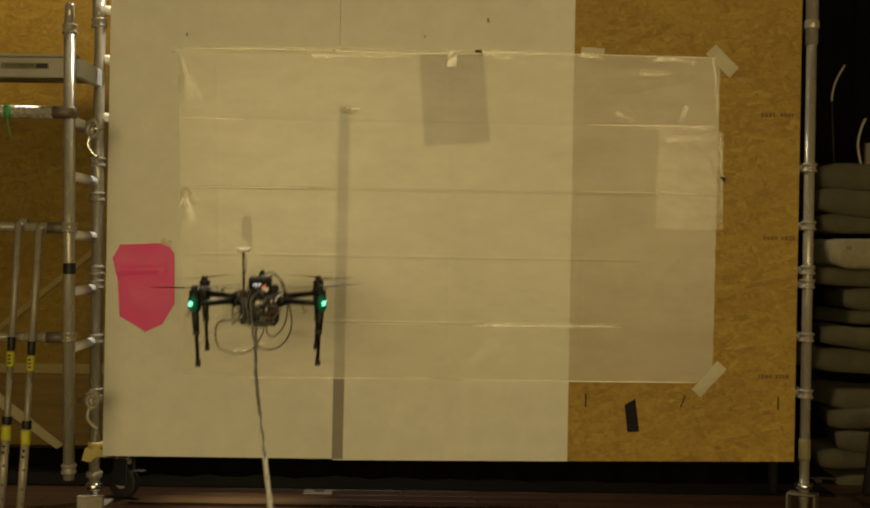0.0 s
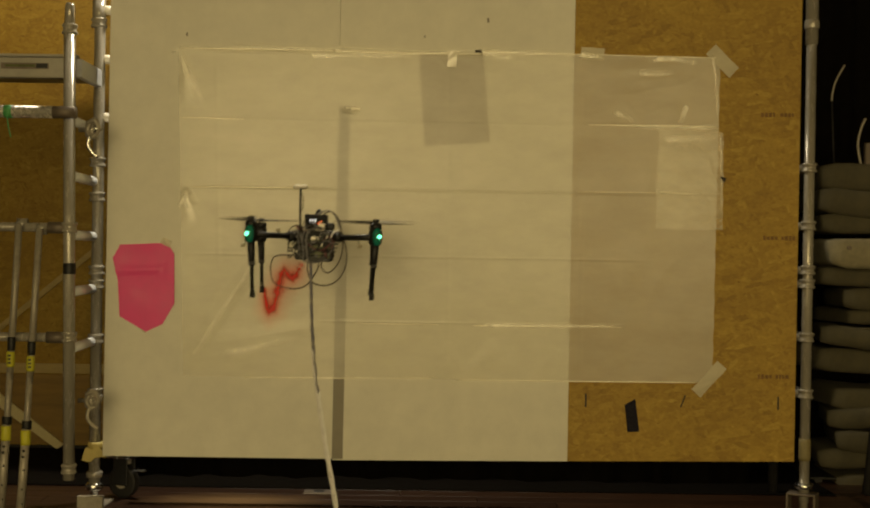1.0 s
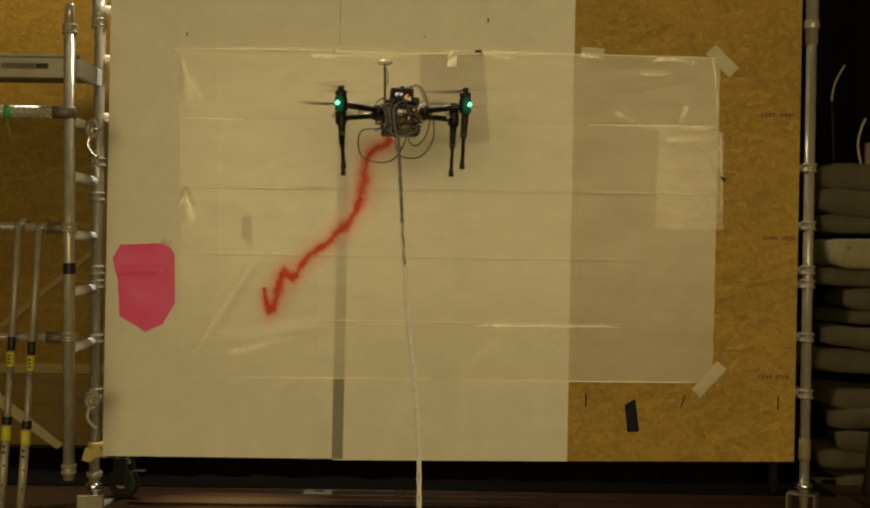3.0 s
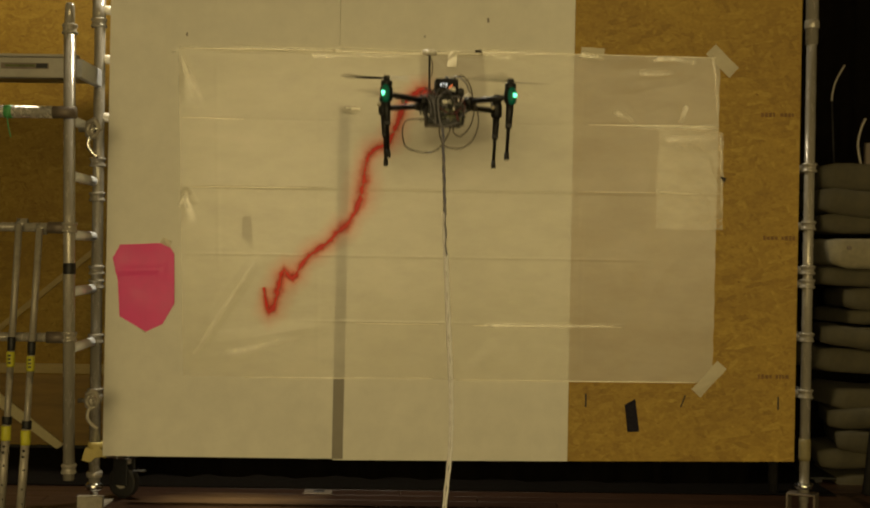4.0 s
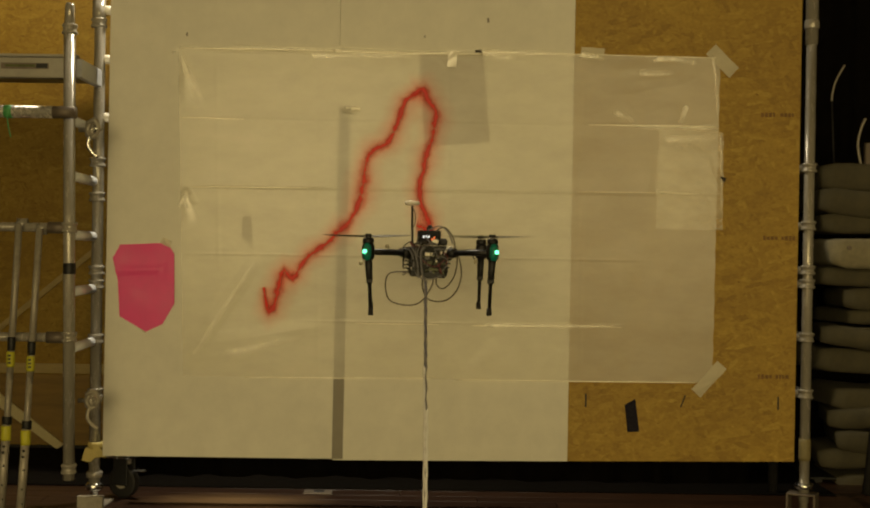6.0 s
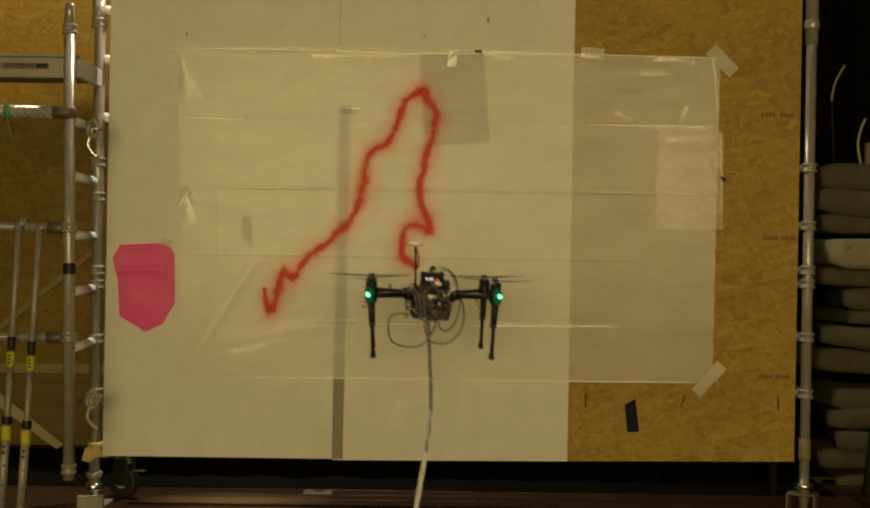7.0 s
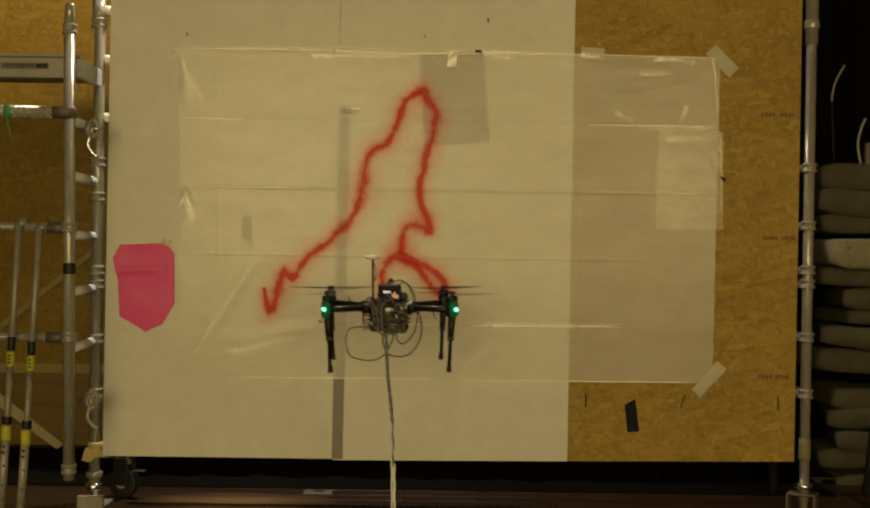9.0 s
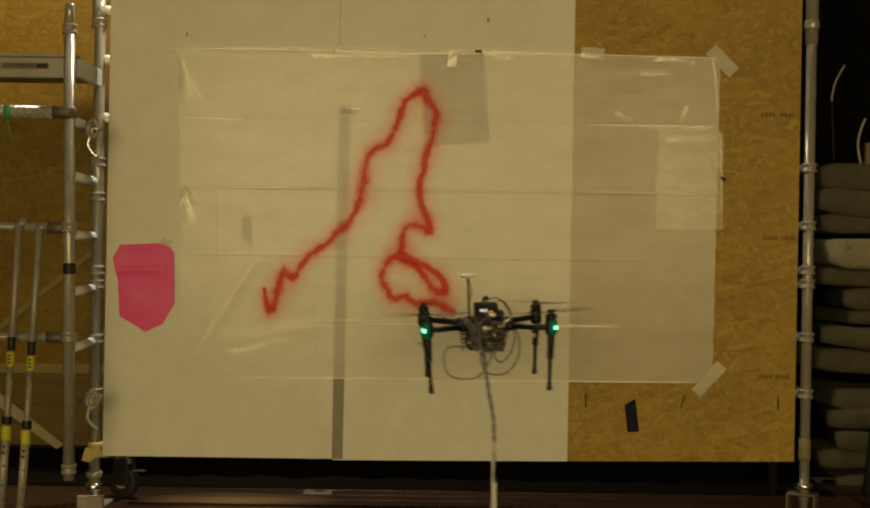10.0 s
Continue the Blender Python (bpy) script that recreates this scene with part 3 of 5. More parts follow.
    # painted sheen on the folds: course (x, z), width at start and end
    left_sheens = [
        ([(-1.088, 0.687), (-0.969, 0.876), (-0.883, 1.003), (-0.795, 1.139)], 0.0150, 0.0225, M_SHEEN_FAINT),
        ([(-0.954, 0.702), (-0.804, 0.734), (-0.592, 0.787)], 0.0250, 0.0200, M_SHEEN_FAINT),
        ([(-1.158, 2.054), (-1.137, 1.999), (-1.106, 1.925), (-1.064, 1.810)], 0.0100, 0.0425, M_SHEEN_HALF),
        ([(-1.158, 2.054), (-1.139, 2.004), (-1.114, 1.945)], 0.0075, 0.0175, M_SHEEN),
        ([(-1.156, 1.369), (-1.139, 1.404), (-1.114, 1.442)], 0.0125, 0.0100, M_SHEEN),
        ([(-1.134, 1.437), (-1.113, 1.362), (-1.082, 1.270)], 0.0100, 0.0350, M_SHEEN_HALF),
        ([(-1.203, 2.061), (-1.178, 2.066), (-1.158, 2.069)], 0.0075, 0.0075, M_SHEEN_HALF),
        ([(0.215, 0.850), (0.445, 0.851), (0.865, 0.855)], 0.0100, 0.0100, M_SHEEN),
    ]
    top_sheens = [
        ([(-0.419, 1.822), (-0.379, 1.822), (-0.344, 1.820)], 0.0100, 0.0100, M_SHEEN),
        ([(-0.923, 2.092), (-0.623, 2.086), (-0.373, 2.085)], 0.0100, 0.0100, M_SHEEN_HALF),
        ([(-0.473, 2.086), (-0.273, 2.079), (-0.073, 2.077), (0.177, 2.088)], 0.0125, 0.0125, M_SHEEN),
        ([(-0.373, 2.070), (-0.273, 2.061), (-0.123, 2.063)], 0.0100, 0.0175, M_SHEEN_HALF),
        ([(-0.573, 2.062), (-0.473, 2.061), (-0.373, 2.067)], 0.0200, 0.0150, M_SHEEN_HALF),
        ([(0.182, 2.088), (0.277, 2.074), (0.440, 2.039)], 0.0150, 0.0225, M_SHEEN_HALF),
        ([(0.182, 2.088), (0.327, 2.085), (0.602, 2.081)], 0.0100, 0.0125, M_SHEEN),
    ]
    right_sheens = [
        ([(0.965, 2.061), (1.065, 2.065), (1.183, 2.047)], 0.0150, 0.0150, M_SHEEN),
        ([(0.904, 1.998), (1.004, 1.997), (1.084, 2.005)], 0.0175, 0.0150, M_SHEEN_HALF),
        ([(1.126, 1.856), (1.106, 1.801), (1.092, 1.750)], 0.0175, 0.0100, M_SHEEN_HALF),
        ([(0.793, 1.826), (0.851, 1.802), (0.902, 1.763)], 0.0175, 0.0175, M_SHEEN_HALF),
        ([(0.882, 1.760), (1.032, 1.757), (1.272, 1.755)], 0.0100, 0.0125, M_SHEEN),
        ([(1.082, 1.760), (1.182, 1.757), (1.282, 1.753)], 0.0125, 0.0150, M_SHEEN),
        ([(1.237, 2.083), (1.257, 1.958), (1.267, 1.770)], 0.0075, 0.0075, M_SHEEN_HALF),
        ([(1.277, 1.743), (1.284, 1.608), (1.290, 1.333)], 0.0100, 0.0100, M_SHEEN_HALF),
        ([(0.640, 2.082), (0.677, 2.075), (0.753, 2.066)], 0.0175, 0.0150, M_SHEEN),
        ([(1.020, 1.704), (1.133, 1.706), (1.273, 1.718)], 0.0200, 0.0200, M_SHEEN_HALF),
        ([(0.986, 1.466), (1.111, 1.458), (1.261, 1.458)], 0.0100, 0.0100, M_SHEEN),
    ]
    for course, w0, w1, mat in left_sheens + top_sheens + right_sheens:
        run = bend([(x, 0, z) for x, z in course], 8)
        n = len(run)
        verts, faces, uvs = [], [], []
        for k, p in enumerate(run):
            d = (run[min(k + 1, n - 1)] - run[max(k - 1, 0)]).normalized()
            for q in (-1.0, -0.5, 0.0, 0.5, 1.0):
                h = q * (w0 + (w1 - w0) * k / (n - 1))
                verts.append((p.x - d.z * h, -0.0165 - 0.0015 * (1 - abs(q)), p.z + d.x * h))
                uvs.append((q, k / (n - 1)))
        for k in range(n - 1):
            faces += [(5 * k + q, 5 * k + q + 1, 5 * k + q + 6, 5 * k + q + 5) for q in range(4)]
        me = bpy.data.meshes.new("fold_highlight")
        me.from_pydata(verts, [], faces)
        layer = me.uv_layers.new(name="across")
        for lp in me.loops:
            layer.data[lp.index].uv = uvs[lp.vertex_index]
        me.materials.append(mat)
        fold = new("fold_highlight", me)
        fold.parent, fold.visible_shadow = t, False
        fold["label"] = "painted sheen over a fold of the sheet"
    patch = part("film_patch", crumpled([(0.991, 1.299), (1.294, 1.296), (1.293, 1.735), (1.000, 1.751)], 60, 90, -0.0125, [("h", 0.36, 0.014, 0.002, 0, 1)], 0.002, 8.1, 0.006, [(0.5, 0.6, 0.6, 0.6, 0.003, -42, 9), (0.9, 0.4, 0.3, 0.5, 0.004, -60, 12)]), M_FILM_PATCH, t, "second crumpled layer of film", smooth=True)
    patch.visible_shadow = False
    part("tear", slab([(1.276, 1.539), (1.306, 1.529), (1.299, 1.509), (1.286, 1.524)], -0.026, -0.024), M_BLACK_INK, t, "small dark tear")

    def strip(cx, cz, length, width, ang, y=-0.010, seed=0.0, mat=M_TAPE):
        c, s = math.cos(radians(ang)), math.sin(radians(ang))
        q = [(cx + a * length / 2 * c - b * width / 2 * s, cz + a * length / 2 * s + b * width / 2 * c) for a, b in ((-1, -1), (1, -1), (1, 1), (-1, 1))]
        bm = crumpled(q, 24, 10, y, [], 0.0010, seed, 0.003, [(0.5, 0.5, 0.7, 0.7, 0.002, 60, 22)])
        ob = part("masking_tape", bm, mat, None, smooth=True)
        return tagged(ob, "short strip of pale masking tape holding the plastic sheet", "tape", "strips of masking tape")

    strip(1.284, 2.058, 0.15, 0.062, -45, seed=1)
    strip(1.244, 0.623, 0.175, 0.055, 48, seed=2)
    strip(0.699, 2.082, 0.105, 0.055, -3, seed=3)
    # this strip borrows the pale highlight colour for its gloss
    strip(0.066, 2.050, 0.042, 0.075, -2, -0.0185, seed=4, mat=M_FILM_HIGHLIGHT)
    strip(-1.214, 1.206, 0.045, 0.03, -25, -0.006, seed=6)
    tagged(part("tape_scrap", slab([(0.164, 2.080), (0.198, 2.079), (0.194, 2.093), (0.170, 2.091)], -0.0205, -0.0195), M_BLACK_INK), "tiny dark scrap of tape on the edge of the plastic sheet", "tape")
    # papers under the sheet
    grey = part("grey_paper", slab([(-0.052, 1.656), (0.241, 1.680), (0.205, 2.083), (-0.085, 2.074)], -0.0022, -0.0006), M_PAPER_GREY)
    tagged(grey, "grey paper square stuck on the board under the plastic sheet", "paper")
    small = part("grey_tape_scrap", slab([(-0.871, 1.228), (-0.848, 1.223), (-0.840, 1.198), (-0.828, 1.204), (-0.830, 1.329), (-0.875, 1.326)], -0.0022, -0.0006), M_PAPER_GREY)
    tagged(small, "small scrap of grey tape under the plastic sheet", "tape")
    # pink paper
    bm = bmesh.new()
    out = [(-1.422, 1.193), (-1.209, 1.203), (-1.176, 1.154), (-1.173, 0.930), (-1.226, 0.837), (-1.301, 0.801), (-1.420, 0.869), (-1.430, 1.032), (-1.454, 1.132)]
    mid = (-1.307, 1.009)
    rng = random.Random(2)
    n = len(out)
    rim = []
    for k in range(n):
        (x0, z0), (x1, z1) = out[k], out[(k + 1) % n]
        for s in range(5):
            rim.append((x0 + (x1 - x0) * s / 5, z0 + (z1 - z0) * s / 5))
    rows = []
    for f in [1 - 0.06 * i for i in range(16)]:
        ring_pts = []
        for x, z in rim:
            xx, zz = mid[0] + (x - mid[0]) * f, mid[1] + (z - mid[1]) * f
            ridge = max(0, 1 - abs(zz - 0.05 * (xx - mid[0]) - 1.081) / 0.022)
            ring_pts.append(bm.verts.new((xx, -0.006 - 0.007 * ridge - 0.003 * noise.noise((xx * 9, zz * 9, 0.5)), zz)))
        rows.append(ring_pts)
    for a, b in zip(rows, rows[1:]):
        for k in range(len(rim)):
            bm.faces.new((a[k], a[(k + 1) % len(rim)], b[(k + 1) % len(rim)], b[k]))
    bm.faces.new(rows[-1])
    bmesh.ops.recalc_face_normals(bm, faces=bm.faces)
    tagged(part("pink_paper", bm, M_PINK, smooth=True), "bright pink paper cut to a shield shape on the white board", "paper")
    halo = part("masking_tape", slab([(-1.425, 0.894), (-1.415, 0.905), (-1.296, 0.811), (-1.304, 0.793)], -0.0022, -0.0005), M_TAPE)
    tagged(halo, "thin strip of pale masking tape along the pink paper", "tape", "strips of masking tape")
    # dark tape on the strand board
    bm = slab([(0.881, 0.377), (0.934, 0.381), (0.914, 0.528), (0.867, 0.500)], -0.001, 0.0045)
    tagged(part("dark_tape", bm, M_DARK_TAPE), "torn strip of dark blue cloth tape on the strand board", "tape")


# ------------------------------------------------------------------ scaffold
def scaffold_left():
    t = thing("scaffold", "galvanised steel scaffold end frame with rungs beside the white board", "scaffold frame", "scaffold frames")
    lx, lz = -1.553, 0.1
    hx = -1.561
    yb = 0.1
    part("post", tube([(lx, yb, 0.075), (hx + 0.004, yb, 3.1)], 0.0255, 18), M_STEEL, t, smooth=True)
    yf = -0.35
    nx0, nz0 = -1.534, 0.194
    nx1, nz1 = -1.557, 2.203
    part("post", tube([(nx0, yf, nz0), (nx1, yf, nz1 - 0.10)], 0.0245, 18), M_STEEL, t, smooth=True)
    part("spigot", tube([(nx1, yf, nz1 - 0.13), (nx1, yf, nz1 - 0.01), (nx1, yf, nz1 + 0.005)], 0.0175, 16, None, [0.0235, 0.0195, 0.017]), M_STEEL, t, smooth=True)
    part("spigot", tube([(hx, yb, 2.203), (hx, yb, 2.313)], 0.030, 18), M_STEEL, t, "dull steel sleeve", smooth=True)

    def fx(z):
        return nx0 + (nx1 - nx0) * (z - nz0) / (nz1 - nz0)

    def bx(z):
        return lx + (hx - lx) * (z - 0.1) / 2.2

    for z in (1.570, 1.411, 1.074, 1.010, 0.760, 0.510, 2.211):
        part("collar", spool((bx(z), yb, z), 0.0255), M_STEEL, t, smooth=True)
    for z in (1.261, 0.799, 2.098, 0.241):
        part("collar", spool((fx(z), yf, z), 0.0245, 20, 0.009, 0.044), M_STEEL, t, smooth=True)
    for z in (1.718, 1.481, 1.229, 0.989, 0.747):
        part("rung", tube([(fx(z), yf + 0.02, z), (bx(z) - 0.012, yb - 0.022, z)], 0.021, 14), M_RUNG, t, "pale aluminium rung", smooth=True)
    # stubs of the rungs that run on behind the board
    for z in (2.277, 2.051, 1.783):
        part("rung", tube([(bx(z), yb + 0.01, z), (bx(z) + 0.075, yb + 0.01, z - 0.01)], 0.021, 14), M_CREAM, t, "pale aluminium rung", smooth=True)
    part("ladder_rail", box(bx(1.6) + 0.030, bx(1.6) + 0.044, yb + 0.09, yb + 0.13, 1.55, 3.0, 0.003, 1), M_ALU, t, "bright metal rail")
    # screw foot
    part("jack", tube([(lx, yb, 0.008), (lx, yb, 0.16)], 0.017, 14), M_CHROME, t, smooth=True)
    part("collar", ring((lx, yb, 0.135), 0.0225, 0.014, 0.03), M_STEEL, t, smooth=True)
    bm = box(lx - 0.045, lx + 0.072, yb - 0.09, yb + 0.06, 0.0, 0.010, 0.002, 1)
    box(lx - 0.045, lx + 0.072, yb - 0.12, yb - 0.092, 0.0, 0.058, 0.003, 1, bm)
    part("base_plate", bm, M_DULL, t, "dull steel foot with an upright front lip")
    for k, dz in enumerate((0.0, -0.022, 0.018)):
        part("wrapped_tape", ring((lx + 0.003 * k, yb, 0.252 + dz), 0.0257, 0.006 + 0.003 * k, 0.030), M_YTAPE, t, "pale yellow tape wrapped round", smooth=True)
    flap = crumpled([(lx - 0.05, 0.205), (lx - 0.012, 0.195), (lx + 0.04, 0.242), (lx - 0.03, 0.265)], 8, 8, yb - 0.038, [], 0.003, 3.3, 0.006)
    part("wrapped_tape", flap, M_YTAPE, t, "loose end of pale yellow tape", smooth=True)
    flap = crumpled([(lx + 0.0, 0.225), (lx + 0.062, 0.215), (lx + 0.055, 0.242), (lx + 0.01, 0.28)], 8, 8, yb - 0.036, [], 0.003, 4.3, 0.006)
    part("wrapped_tape", flap, M_YTAPE, t, "loose end of pale yellow tape", smooth=True)
    part("collar", ring((lx, yb, 0.080), 0.017, 0.022, 0.034), M_CHROME, t, "bright jack nut", smooth=True)
    part("wrapped_tape", ring((fx(1.06), yf, 1.087), 0.0247, 0.002, 0.046), M_BLACK, t, "black tape band", smooth=True)
    # hooked clamps with bright levers
    for z, metal in ((1.685, M_CHROME), (0.513, M_DULL)):
        c = Vector((fx(z) + 0.062, yf + 0.12, z))
        part("clamp", tube(bend([c + Vector(v) for v in ((-0.022, 0, 0.030), (0.012, -0.01, 0.042), (0.026, 0, 0.004), (0.004, -0.01, -0.030), (-0.022, 0, -0.004), (-0.010, 0, 0.026))]), 0.0105, 8), M_DULL, t, "metal hook clamp", smooth=True)
        part("clamp_jaw", box(c.x - 0.034, c.x + 0.012, c.y + 0.004, c.y + 0.030, c.z - 0.030, c.z + 0.034, 0.006, 2), M_DULL, t, "dull clamp jaw")
        part("lever", tube(bend([c + Vector(v) for v in ((-0.006, -0.018, -0.028), (-0.012, -0.022, -0.066), (0.002, -0.018, -0.094), (0.030, -0.012, -0.118))]), 0.0085, 8, None), metal, t, "bent lever", smooth=True)
        part("clamp_bolt", tube([c + Vector((-0.062, 0.01, 0.0)), c + Vector((0.040, 0.01, 0.006))], 0.0095, 8), M_STEEL, t, smooth=True)
        part("wing_nut", tube([c + Vector((0.010, -0.020, 0.020)), c + Vector((0.024, -0.026, 0.006)), c + Vector((0.016, -0.022, -0.014))], 0.007, 8), metal, t, smooth=True)
    # ledgers running away sideways
    for z0, z1 in ((1.262, 1.259), (0.797, 0.795)):
        part("ledger", tube([(-2.6, yf, z0), (nx0 - 0.01, yf, z1)], 0.0195, 14), M_STEEL, t, smooth=True)
        part("sleeve", tube([(nx0 - 0.10, yf, z1), (nx0 - 0.02, yf, z1)], 0.025, 14), M_BROWNGREY, t, "dark end sleeve", smooth=True)
    z = 1.741
    part("guard_rail", tube([(-2.6, yf - 0.05, z + 0.005), (-1.605, yf - 0.05, z)], 0.026, 16), M_RAIL, t, "thick bright aluminium guard rail", smooth=True)
    part("sleeve", tube([(-1.610, yf - 0.05, z), (-1.510, yf - 0.05, z)], 0.0255, 16), M_BROWNGREY, t, "dark end sleeve", smooth=True)
    gx = -1.786
    bm = tube([(gx - 0.02, yf - 0.05, z), (gx + 0.012, yf - 0.05, z)], 0.0285, 12)
    tube(bend([(gx, yf - 0.08, z - 0.02), (gx + 0.005, yf - 0.085, z - 0.06), (gx + 0.015, yf - 0.08, z - 0.11)]), 0.003, 6, bm)
    part("tie", bm, M_GREENTAPE, t, "green plastic tie", smooth=True)
    return t


def deck():
    t = thing("scaffold_deck", "grey aluminium scaffold platform resting on the frame", "scaffold platform")
    z1, z0 = 1.995, 1.906
    x1 = -1.532
    bm = box(-2.9, x1 - 0.02, -0.25, -0.21, z0, z1, 0.004, 1)
    part("side_beam", bm, M_DECK, t)
    part("flange", box(-2.9, x1 - 0.02, -0.262, -0.212, z1 - 0.001, z1 + 0.012, 0.003, 1), M_DECK, t)
    # end beam in the paler metal, which stands for lamp light on that face
    part("end_beam", box(x1 - 0.03, x1, -0.249, 0.06, z0 + 0.004, z1 - 0.006, 0.003, 1), M_ALU, t)
    part("plank", box(-2.9, x1 - 0.03, -0.208, 0.06, z0 + 0.02, z0 + 0.06), M_TIMBER, t, "plywood deck")
    zs = 1.956
    part("rating_plate", box(-1.881, -1.675, -0.2535, -0.2505, zs - 0.013, zs + 0.013), M_BROWNGREY, t, "dark label strip")
    part("rating_plate", box(-1.862, -1.733, -0.2560, -0.2540, zs - 0.005, zs + 0.006), M_OLIVE, t, "olive printed bar")
    part("rating_plate", box(-1.728, -1.680, -0.2560, -0.2540, zs - 0.009, zs + 0.010), M_BLACK, t, "black printed bar")
    return t


def prop_pole():
    t = thing("prop_pole", "telescopic steel prop pole with yellow labels hung from the ledger", "prop pole", "prop poles")
    part("outer_tube", tube([(-0.027, 0, -0.65), (0, 0.01, 0)], 0.0140, 14), M_DULL, t, smooth=True)
    part("inner_tube", tube([(-0.036, -0.008, -0.91), (-0.026, 0, -0.62)], 0.0135, 14), M_DULL, t, smooth=True)
    part("lower_tube", tube([(-0.0535, -0.02, -1.269), (-0.033, -0.008, -0.82)], 0.0175, 14), M_DULL, t, smooth=True)
    part("collar", ring((-0.033, -0.006, -0.82), 0.0172, 0.003, 0.034), M_BLACK, t, smooth=True)
    part("label_band", ring((-0.021, 0, -0.50), 0.0141, 0.002, 0.056), M_BLACK, t, "black band", smooth=True)
    part("label_band", ring((-0.0235, 0, -0.565), 0.0141, 0.003, 0.064), M_YELLOW, t, "yellow label with black bars", smooth=True)
    part("label_band", ring((-0.0355, -0.0085, -0.872), 0.0176, 0.003, 0.062), M_YELLOW, t, "yellow label", smooth=True)
    for q in range(3):
        part("label_bar", box(-0.029, -0.017, -0.0196, -0.0176, -0.552 - 0.015 * q, -0.544 - 0.015 * q), M_BLACK, t)
    for dx, z, w in ((-0.042, -0.93, 0.010), (-0.046, -0.955, 0.012), (-0.040, -1.01, 0.008), (-0.047, -1.09, 0.010), (-0.043, -1.15, 0.007)):
        part("scuff", box(dx, dx + w, -0.0325, -0.020, z, z + 0.010, 0.002, 1), M_RUBBER, t, "dark scuff")
    part("hook", tube([(-0.019, 0.055, 0.0), (0.019, 0.055, 0.0)], 0.026, 14), M_STEEL, t, smooth=True)
    t.location = (-1.742, -0.41, 1.271)
    copy_thing(t, pose(-1.655, -0.41, 1.254, 0, 0.3, 4))
    return t


def floor_shade():
    # dark sheet laid in for the shade behind and below the boards
    ob = part("floor_shade", box(-5.6, 2.0, 0.50, 1.57, 0.002, 0.008, 0.002, 1), M_FLOOR_SHADE)
    tagged(ob, "thin black sheet standing in for shade on the floorboards along the lining", "floor cloth", kind="structure")


def scaffold_right():
    t = thing("scaffold", "galvanised steel scaffold end frame beside the bare strand board", "scaffold frame", "scaffold frames")
    y = 0.06
    x0, x1 = 1.700, 1.708

    def px(z):
        return x0 + (x1 - x0) * (z - 0.1) / 2.2

    part("post", tube([(px(0.06), y, 0.06), (px(2.17), y, 2.17)], 0.0235, 18), M_STEEL, t, smooth=True)
    part("sleeve", tube([(px(2.15), y, 2.15), (px(3.1), y, 3.1)], 0.0285, 18), M_STEEL, t, smooth=True)
    part("collar", ring((px(2.24), y, 2.24), 0.028, 0.006, 0.04), M_STEEL, t, smooth=True)
    # rear post of the same frame, coloured black to stay dark below the board
    part("post", tube([(px(0.06), y + 0.5, 0.0), (px(3.1), y + 0.5, 3.1)], 0.0235, 18), M_RUBBER, t, smooth=True)
    for z in (1.587, 1.323, 1.120, 1.057, 0.813, 0.555):
        part("collar", spool((px(z), y, z), 0.0235), M_STEEL, t, smooth=True)
        part("rung", tube([(px(z) - 0.06, y + 0.045, z - 0.004), (px(z), y + 0.02, z), (px(z), y + 0.49, z)], 0.019, 12), M_STEEL, t, "dull steel rung", smooth=True)
    part("wrapped_tape", ring((px(0.34), y, 0.30), 0.0237, 0.003, 0.10), M_DIRTY, t, "dirty ochre tape band", smooth=True)
    part("jack", tube([(px(0), y, 0.02), (px(0), y, 0.2)], 0.019, 14), M_DULL, t, smooth=True)
    part("collar", ring((px(0), y, 0.135), 0.019, 0.022, 0.025), M_CHROME, t, smooth=True)
    bm = box(-0.070, 0.070, -0.055, 0.055, 0.0, 0.010, 0.003, 1)
    for k in (-1, 1):
        box(k * 0.060 - 0.005, k * 0.060 + 0.005, -0.045, 0.045, 0.010, 0.095, 0.002, 1, bm)
    box(-0.065, 0.065, -0.045, 0.045, 0.095, 0.104, 0.002, 1, bm)
    bm.transform(pose(px(0) - 0.006, y, 0, 0, 0, -28))
    part("base_plate", bm, M_BROWNGREY, t, "dull U-shaped steel foot")
    part("brake_bar", tube([(px(0) - 0.115, y - 0.10, 0.030), (px(0) - 0.05, y - 0.07, 0.018)], 0.010, 10), M_CHROME, t, "bright foot lever", smooth=True)
    return t


